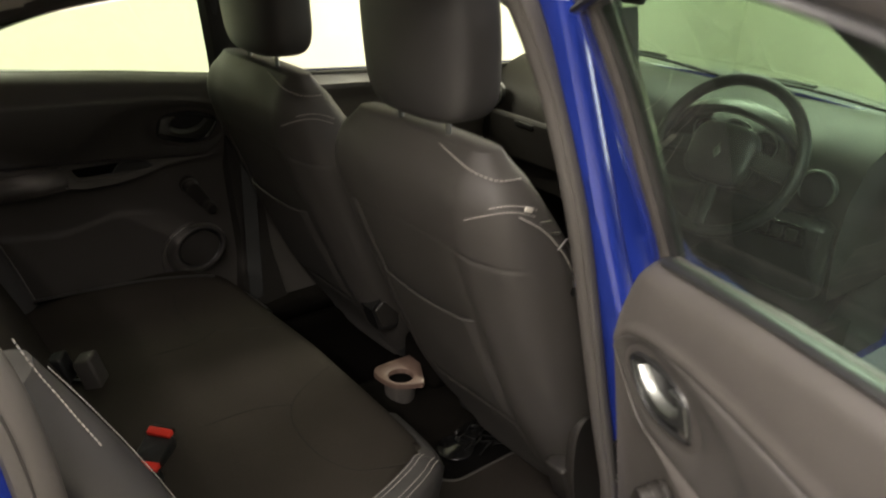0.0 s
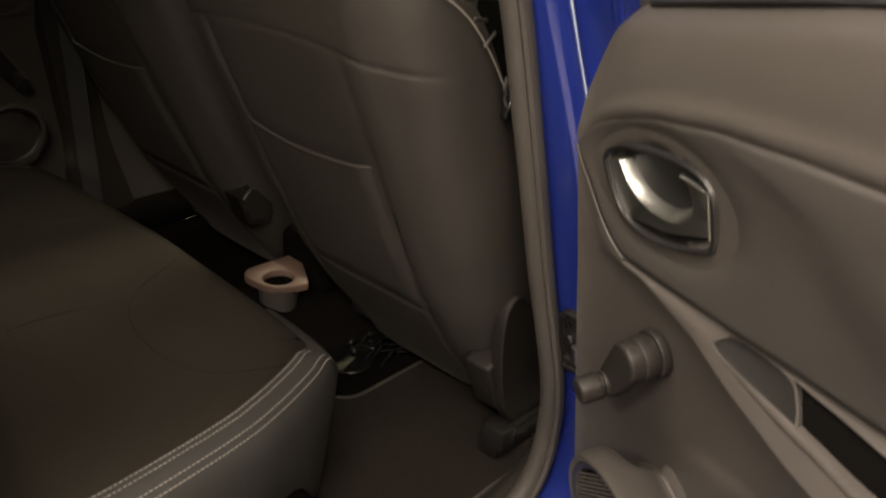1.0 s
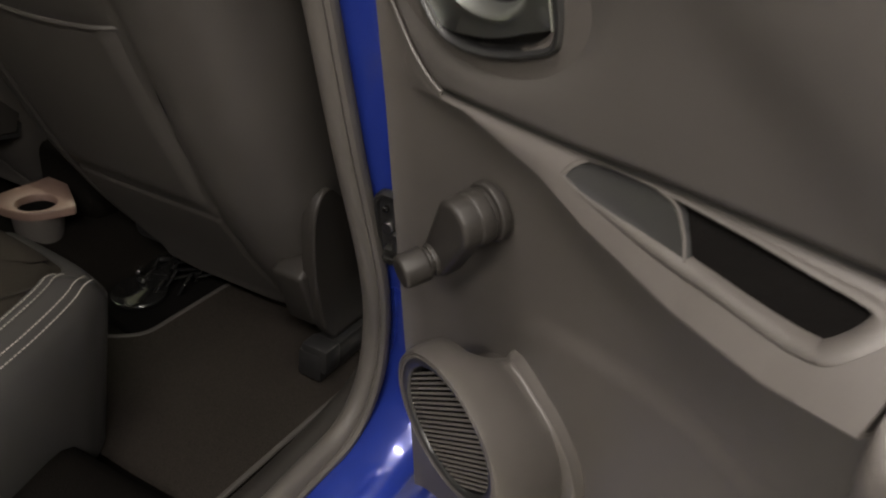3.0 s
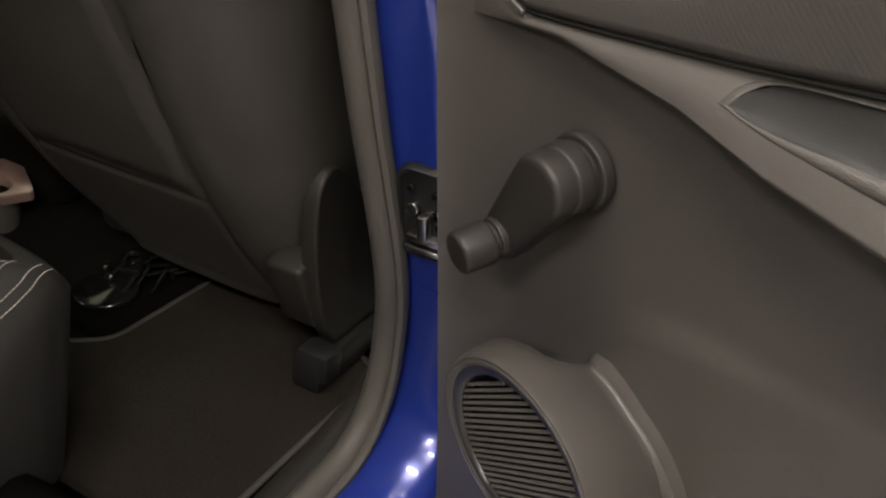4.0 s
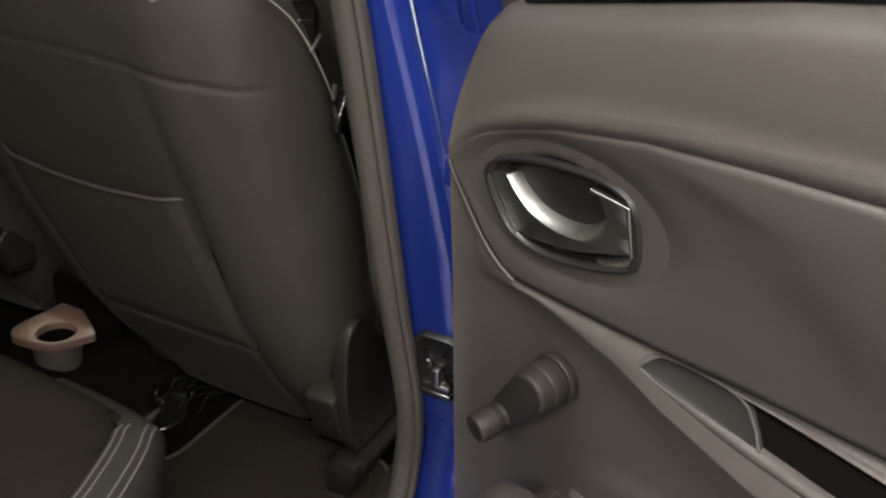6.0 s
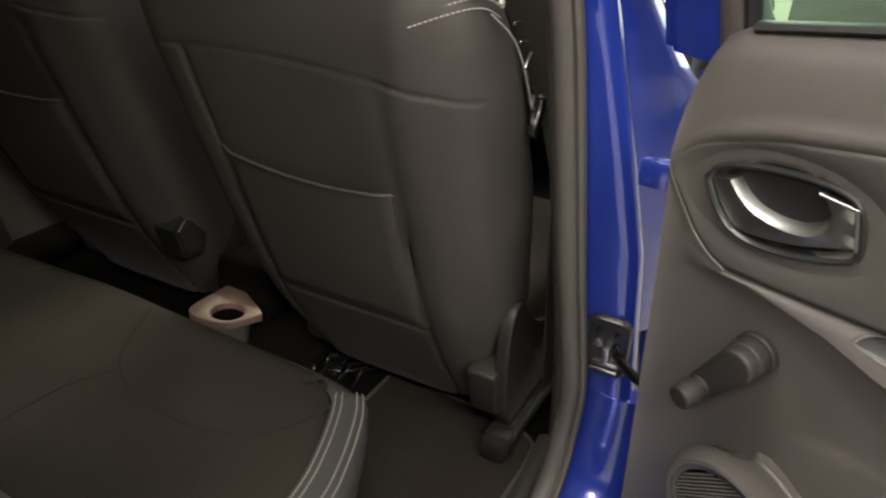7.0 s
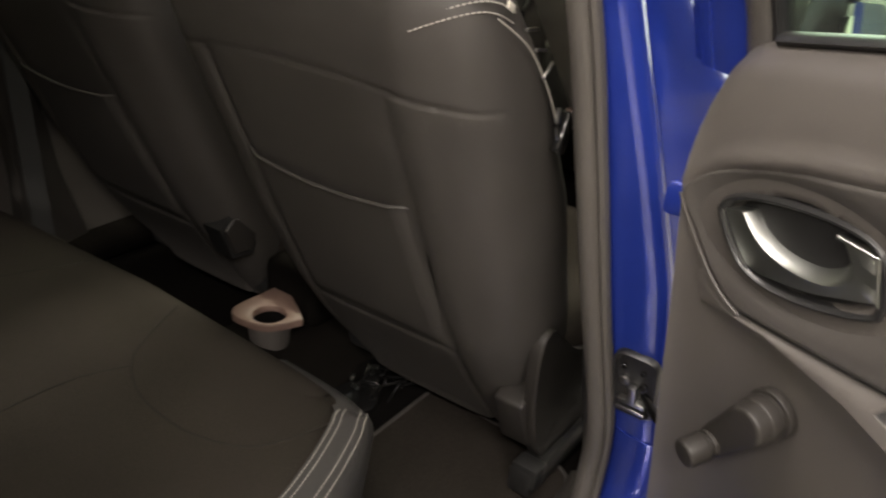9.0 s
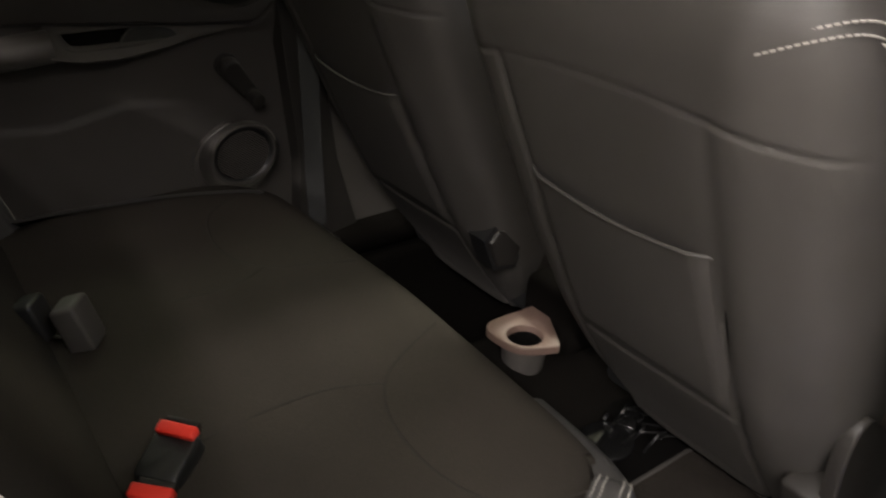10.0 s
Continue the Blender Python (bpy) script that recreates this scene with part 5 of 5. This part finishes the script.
for sgn in (1, -1):
    for k, line in enumerate((((-0.100, -0.118), (-0.180, -0.155), (-0.233, -0.19), (-0.266, -0.25), (-0.273, -0.331), (-0.263, -0.40), (-0.239, -0.455), (-0.187, -0.489), (-0.150, -0.50)), ((-0.240, -0.196), (-0.31, -0.165), (-0.40, -0.165), (-0.50, -0.172)))):
        part("seam", sweep([(x, y * sgn, 0.5352 + dish(x, y * sgn)) for x, y in line], 0.0008, 0.0022, 8, 6), SEAM, bench, "dark sunk seam")


def bench_back():
    def face(y, s, d):
        """y across, s up the backrest, d proud of its plane."""
        return (-0.605 - 0.40 * s + d * 0.92, y, 0.49 + 0.92 * s + d * 0.4)
    n1 = dense(rrect(-0.56, 0.56, 0.0, 0.60, 0.08, 8), 0.05)
    rings = [[face(y * k1, 0.30 + (s - 0.30) * k2, d) for y, s in n1] for k1, k2, d in ((1, 1, -0.12), (1, 1, -0.02), (0.99, 0.985, 0.0), (0.97, 0.95, 0.016), (0.93, 0.88, 0.024), (0.75, 0.7, 0.018), (0.4, 0.4, 0.012), (0.05, 0.05, 0.012))]
    part("bench_backrest", skin(rings), FABRIC, bench, "dark cloth bench backrest")
    for sgn in (-1, 1):
        n2 = []
        for i in range(24):
            t = i / 23
            s = -0.02 + 0.60 * t
            w = 0.055 + 0.015 * math.sin(math.pi * t)
            c = Vector(face(0.615 * sgn, s, 0.02 * math.sin(math.pi * t)))
            n2.append([c + Vector((0.055 * math.cos(a) * 0.92, w * math.sin(a), 0.055 * 0.4 * math.cos(a))) for a in (2 * math.pi * j / 20 for j in range(20))])
        bl = part("side_bolster", skin(n2), LEATHER, bench, "grey leatherette side bolster")
        part("stitching", stitches([Vector(face(0.60 * sgn, s, 0.02 * math.sin(math.pi * (s + 0.02) / 0.6) + 0.056)) for s in (0.02, 0.15, 0.3, 0.45, 0.55)], (1, 0, 0.4)), THREAD, bl, "pale stitching")


bench_back()
part("stitching", stitches([(-0.802, -0.622, 1.072), (-0.787, -0.639, 1.0345), (-0.772, -0.6465, 1.0025), (-0.757, -0.6545, 0.9695), (-0.738, -0.663, 0.93)], (1, 0, 0), pitch=0.008, r=0.0012), THREAD, bench, "pale dotted stitching on the bolster")


# ---- belt buckles ----
def buckle(name, c, yaw, label):
    b = thing(name, pose(*c, 22, 0, yaw), label, "seat belt buckle", "rear belt buckles")
    shell = dense(rrect(-0.028, 0.028, -0.064, 0.004, 0.008, 5), 0.02)
    part("housing", skin([[(x * k, -0.03 + (y + 0.03) * k, z) for x, y in shell] for k, z in ((0.93, -0.034), (1.0, -0.030), (1.0, -0.008), (0.97, -0.003), (0.90, -0.001))]), BLACK, b, "black plastic housing", local=True)
    part("button", block((0, 0.000, 0.000), (0.050, 0.017, 0.014), 0.003, seg=3), RED, b, "red release button", local=True)
    part("slot", block((0, 0.0135, -0.006), (0.044, 0.008, 0.014), 0.002), SHADOWPLASTIC, b, "grey tongue slot", local=True)
    part("strap", sheet(lambda p, q: (-0.022 + 0.044 * p, -0.055 - 0.06 * q, -0.020 - 0.05 * q * q), 2, 8, 0.003, (0, 0, -1)), WEBBING, b, "black webbing strap", local=True)
    return b


buckle("belt_buckle", (-0.518, -0.178, 0.563), -51, "black belt buckle with red button on the bench")
buckle("belt_buckle", (-0.576, -0.263, 0.563), -46, "black belt buckle with red button by the backrest")
lap = thing("lap_belt_anchor", (-0.57, 0.14, 0.53), "grey-brown belt buckle pair standing by the backrest", "seat belt buckle")
part("housing", block((-0.556, 0.128, 0.560), (0.040, 0.052, 0.075), 0.007, pose(0, 0, 0, 0, -18, -35), seg=3), PLASTIC, lap, "grey-brown plastic housing")
part("latch", block((-0.605, 0.172, 0.560), (0.036, 0.048, 0.065), 0.007, pose(0, 0, 0, 0, -18, -35), seg=3), BLACK, lap, "black latch housing")
part("latch_edge", block((-0.588, 0.152, 0.535), (0.034, 0.004, 0.004), 0.001, pose(0, 0, 0, 0, 0, -35)), BRIGHT, lap, "bright latch edge")

# ---- floor mat ----
mat_out = [(-0.12, -0.678), (-0.12, -0.25), (0.02, -0.25), (0.07, -0.262), (0.10, -0.30), (0.135, -0.328), (0.20, -0.330), (0.325, -0.328), (0.338, -0.335), (0.340, -0.38), (0.332, -0.50), (0.322, -0.58), (0.295, -0.660), (0.24, -0.677), (0.12, -0.678)]
mt = thing("floor_mat", (0.1, -0.43, 0.225), "dark carpet floor mat with stitched edge", "floor mat")
loop = smooth_path([(x, y, 0.238) for x, y in mat_out] + [(*mat_out[0], 0.238)], 5)[:-1]
cm = Vector((0.1, -0.45, 0))
part("mat", skin([[(p.x, p.y, 0.226) for p in loop], [(p.x, p.y, 0.234) for p in loop], [(cm.x + (p.x - cm.x) * 0.985, cm.y + (p.y - cm.y) * 0.985, 0.238) for p in loop], [(cm.x + (p.x - cm.x) * 0.1, cm.y + (p.y - cm.y) * 0.1, 0.238) for p in loop]]), MATCARPET, mt)
part("mat_edge", sweep([p + Vector((0, 0, -0.001)) for p in loop] + [loop[0]], 0.0038, 0.0045, 8, 1), LEATHER_BACK, mt, "grey bound edge")

# ---- under-seat fittings ----
us = thing("underseat_duct", (0.24, -0.24, 0.23), "gloss black duct and wiring under the seat", "car part")
plate = [(0.135, -0.235), (0.165, -0.215), (0.237, -0.178), (0.31, -0.15), (0.36, -0.16), (0.36, -0.32), (0.30, -0.325), (0.20, -0.33), (0.15, -0.345), (0.125, -0.30)]
duct = part("duct", skin([[(0.24 + (x - 0.24) * k, -0.25 + (y + 0.25) * k, z) for x, y in plate] for k, z in ((1.0, 0.222), (1.0, 0.232), (0.97, 0.236), (0.3, 0.237))]), SHADEBLACK, us, "black duct")
part("cover", disc((0.205, -0.235, 0.236), (-0.1, 0, 1), 0.050, 0.016, 32, 0.006), GLOSSBLACK, duct, "gloss black round cover")
part("connector", block((0.275, -0.225, 0.250), (0.06, 0.035, 0.028), 0.005, pose(0, 0, 0, 0, 0, 25), seg=3), GLOSSBLACK, duct, "gloss black wiring plug")
rnd = random.Random(4)
for k in range(7):
    a = (0.20 + rnd.random() * 0.10, -0.20 - rnd.random() * 0.10, 0.244)
    part("wire", sweep([a, (a[0] + 0.03, a[1] - 0.02 + 0.02 * rnd.random(), 0.266 + 0.01 * rnd.random()), (a[0] + 0.05, a[1] + 0.03 * rnd.random(), 0.255), (a[0] + 0.09, a[1] - 0.03, 0.262)], 0.0035, seg=8), GLOSSBLACK, us, "black wire")
for x, y, z, yaw in ((0.243, -0.195, 0.258, 30), (0.285, -0.215, 0.270, -20), (0.222, -0.222, 0.258, 70)):
    part("clip", block((x, y, z), (0.022, 0.006, 0.008), 0.002, pose(0, 0, 0, 20, 15, yaw)), BRIGHT, us, "bright metal clip")

# ---- rear cup holder ----
ch = thing("rear_cup_holder", (0.2, -0.04, 0.30), "pale pinkish plastic cup holder at the tunnel's end", "cup holder")
tr = [(0.122, 0.020), (0.146, 0.040), (0.22, 0.040), (0.272, 0.036), (0.276, 0.024), (0.250, -0.018), (0.222, -0.068), (0.203, -0.095), (0.188, -0.092), (0.160, -0.080), (0.136, -0.062), (0.124, -0.035), (0.120, 0.0)]
HX, HY = 0.171, -0.034
def round_hole(r, z):
    return [(HX + r * math.cos(a), HY + r * math.sin(a), z) for a in (2 * math.pi * i / 64 for i in range(64))]


tl = smooth_path([(x, y, 0) for x, y in tr] + [(*tr[0], 0)], 8)[:-1]
outer = sorted(((p.x, p.y) for p in tl), key=lambda p: math.atan2(p[1] - HY, p[0] - HX))
spoke = [((x - HX) / math.hypot(x - HX, y - HY), (y - HY) / math.hypot(x - HX, y - HY)) for x, y in outer]
def tray_ring(k, z):
    return [(HX + (x - HX) * k, HY + (y - HY) * k, z + 0.04 * max(0.0, x - 0.225) * k) for x, y in outer]


part("cup_tray", skin([tray_ring(1.0, 0.358), tray_ring(1.0, 0.369), tray_ring(0.985, 0.3725), tray_ring(0.96, 0.3735)] + [[(HX + c * r, HY + s_ * r, z) for c, s_ in spoke] for r, z in ((0.0375, 0.3735), (0.0350, 0.372), (0.0335, 0.367), (0.0335, 0.355))], caps=False), BEIGE, ch, "pale pinkish grey tray")
# Well in matte black, standing in for the shade inside the cup.
part("cup_well", skin([round_hole(0.0338, 0.366), round_hole(0.031, 0.30), round_hole(0.030, 0.296), round_hole(0.004, 0.295)], caps=False), SHADEBLACK, ch, "inside of the cup well, shade put into its colour")
part("cup_wall", skin([round_hole(0.0345, 0.362), round_hole(0.0440, 0.3615), round_hole(0.0430, 0.345), round_hole(0.0385, 0.300), round_hole(0.0375, 0.285)], caps=False), PLASTIC_SOFT, ch, "grey plastic outside of the cup")
# Near-black surface stands in for the shade between the seats.
part("console_tail", block((0.50, 0.0, 0.37), (0.50, 0.15, 0.14), 0.03, seg=4), CARPET, ch, "console tail, darkened in colour for shade between the seats")

# ---- dashboard and steering wheel ----
dash = thing("dashboard", (1.3, 0, 0.9), "dark grey moulded dashboard with round vents", "dashboard")
prof = [(1.05, 0.62), (1.02, 0.78), (1.04, 0.90), (1.10, 0.985), (1.22, 1.03), (1.40, 1.04), (1.56, 1.015), (1.56, 0.6)]
part("dash_body", skin([[(x - 0.02 * math.cos(y * 4), y, z + 0.012 * math.cos(y * 2.2)) for x, z in prof] for y in (-0.69 + 1.38 * i / 40 for i in range(41))]), SHADOWPLASTIC, dash, "dark grey grained dashboard")
part("cluster_hood", sweep([(1.08, SEAT_Y - 0.17, 0.95), (1.05, SEAT_Y - 0.13, 1.04), (1.04, SEAT_Y, 1.075), (1.05, SEAT_Y + 0.13, 1.04), (1.08, SEAT_Y + 0.17, 0.95)], 0.02, 0.05, 10), BLACK, dash, "hood over the dials")
for dy in (-0.09, 0.0, 0.09):
    d = part("dial", disc((1.045, SEAT_Y + dy, 0.985), (-1, 0, 0.35), 0.05 if dy == 0 else 0.038, 0.012, 28, 0.003), GLOSSBLACK, dash, "black instrument dial")
    part("dial_ring", sweep([(1.030, SEAT_Y + dy + r * math.cos(a), 0.99 + r * math.sin(a)) for r in (0.05 if dy == 0 else 0.038,) for a in (2 * math.pi * i / 24 for i in range(25))], 0.003, seg=6, n=1), CHROME, d, "chrome ring")
for y in (-0.62, -0.02, 0.14, 0.60):
    v = part("air_vent", disc((1.035, y, 0.92), (-1, 0, 0.2), 0.048, 0.02, 28, 0.004), BLACK, dash, "round black air vent")
    part("vent_ring", sweep([(1.014, y + 0.046 * math.cos(a), 0.925 + 0.046 * math.sin(a)) for a in (2 * math.pi * i / 24 for i in range(25))], 0.004, seg=6, n=1), CHROME, v, "chrome vent ring")
part("lower_dash", fuse(block((1.035, -0.40, 0.735), (0.08, 0.56, 0.22), 0.03, seg=3), block((1.00, -0.60, 0.80), (0.02, 0.12, 0.05), 0.006)), BLACK, dash, "black lower dashboard")
glove = part("glovebox_lid", block((1.005, 0.40, 0.80), (0.035, 0.36, 0.15), 0.014, seg=3), SHADOWPLASTIC, dash, "dark grey glovebox lid")
part("lid_handle", block((0.985, 0.40, 0.855), (0.012, 0.09, 0.018), 0.005), BLACK, glove, "black lid handle")
panel = part("switch_panel", block((0.988, -0.56, 0.80), (0.012, 0.15, 0.055), 0.005), GLOSSBLACK, dash, "black switch panel")
for y in (-0.60, -0.56, -0.52):
    part("switch", block((0.980, y, 0.80), (0.010, 0.028, 0.030), 0.003), SHADOWPLASTIC, panel, "small dark switch")
part("centre_console", block((1.03, 0.06, 0.78), (0.06, 0.24, 0.24), 0.02), GLOSSBLACK, dash, "gloss black centre console front")

wheel = thing("steering_wheel", pose(0.93, -0.40, 0.968, 0, -66, 0), "black leather steering wheel with satin spokes", "steering wheel")
R = 0.205
part("rim", sweep([(R * math.cos(a), R * math.sin(a), 0) for a in (2 * math.pi * i / 48 for i in range(49))], 0.0165, 0.0165, 12, 1, up=(0, 0, 1)), BLACK, wheel, "black leather rim", local=True)
part("airbag_hub", pillow((0.0, 0, 0.012), (0.082, 0.095, 0.03), 0.6), BLACK, wheel, "black airbag cover", local=True)
part("badge", skin([[(0.022 * k, 0, z), (0, 0.013 * k, z), (-0.022 * k, 0, z), (0, -0.013 * k, z)] for k, z in ((1, 0.036), (1, 0.0415), (0.8, 0.043))]), CHROME, wheel, "plain chrome lozenge badge", local=True)
for pts in (((0.01, 0.07, 0.012), (0.0, 0.13, 0.006), (-0.005, 0.185, 0.0)), ((0.01, -0.07, 0.012), (0.0, -0.13, 0.006), (-0.005, -0.185, 0.0)), ((-0.06, 0.0, 0.012), (-0.12, 0.0, 0.004), (-0.185, 0.0, 0.0))):
    sp = part("spoke", sweep(pts, 0.010, 0.026, 10), BLACK, wheel, "wheel spoke", local=True)
    part("spoke_trim", sweep([(x - 0.02, y, z + 0.012) for x, y, z in pts], 0.003, 0.005, 8), SHADOWPLASTIC, sp, "satin trim on the spoke", local=True)
part("column", sweep([(0, 0, -0.02), (-0.02, 0, -0.2)], 0.05, 0.05, 14, 2), BLACK, wheel, "black steering column", local=True)

# inner mirror and wipers
im = thing("inner_mirror", (0.86, 0.0, 1.36), "black inner rear-view mirror at the windscreen", "mirror")
part("mirror_body", block((0.86, -0.02, 1.345), (0.03, 0.22, 0.06), 0.012, seg=3), BLACK, im)
part("mirror_stem", sweep([(0.87, 0, 1.36), (0.90, 0, 1.40)], 0.01, seg=8, n=1), BLACK, im)
for y0 in (-0.15, 0.42):
    wp = thing("windscreen_wiper", (1.58, y0, 1.02), "black windscreen wiper at rest", "wiper", "wipers")
    part("blade", sweep([(1.56, y0 - 0.42, 1.035), (1.53, y0 - 0.1, 1.06), (1.55, y0 + 0.15, 1.04)], 0.006, 0.008, 8), BLACK, wp)
    part("arm", sweep([(1.60, y0 + 0.2, 1.02), (1.57, y0, 1.06), (1.545, y0 - 0.15, 1.068)], 0.006, 0.009, 8), BLACK, wp)

# tag and cord on the driver's seat edge; bright bars stand in for glints
part("airbag_tag", block((-0.030, SEAT_Y - 0.283, 1.082), (0.024, 0.003, 0.009), 0.0015, pose(0, 0, 0, 0, 20, 12)), HEADLINER, seat, "small pale cloth tag")
for x, z, turn in ((0.004, 1.056, 4), (0.030, 1.030, 8), (0.052, 1.004, -40)):
    part("trim_hook", block((x, SEAT_Y - 0.292, z), (0.026, 0.004, 0.004), 0.0012, pose(0, 0, 0, 0, turn, 0)), BRIGHT, seat, "small bright bar standing in for a glint")
part("trim_cord", sweep([(-0.045, SEAT_Y - 0.278, 1.070), (0.010, SEAT_Y - 0.287, 1.035), (0.060, SEAT_Y - 0.288, 0.985), (0.098, SEAT_Y - 0.287, 0.935)], 0.0012, 0.0012, 6, 6), THREAD, seat, "pale loose edge cord")

# front belt hanging by the pillar, with its pale tongue
bt = thing("front_seat_belt", (0.06, -0.68, 0.3), "dark front seat belt hanging beside the pillar", "seat belt")
part("webbing", sheet(lambda p, q: (0.12 + 0.046 * p + 0.22 * q, -0.655 - 0.006 * math.sin(7 * q), 1.40 - 1.08 * q), 2, 24, 0.002, (0, 1, 0)), WEBBING, bt, "black webbing")
part("tongue", block((0.125, -0.652, 0.930), (0.012, 0.010, 0.030), 0.003), BEIGE, bt, "pale belt tongue")
part("tongue_cover", block((0.112, -0.653, 0.915), (0.020, 0.014, 0.055), 0.004, pose(0, 0, 0, 0, 25, 0), seg=3), GLOSSBLACK, bt, "gloss black tongue cover")
part("tongue_loop", sweep([(0.098, -0.650, 0.950), (0.094, -0.652, 0.925), (0.104, -0.652, 0.900)], 0.002, 0.003, 6, 4), BRIGHT, bt, "bright steel tongue loop")
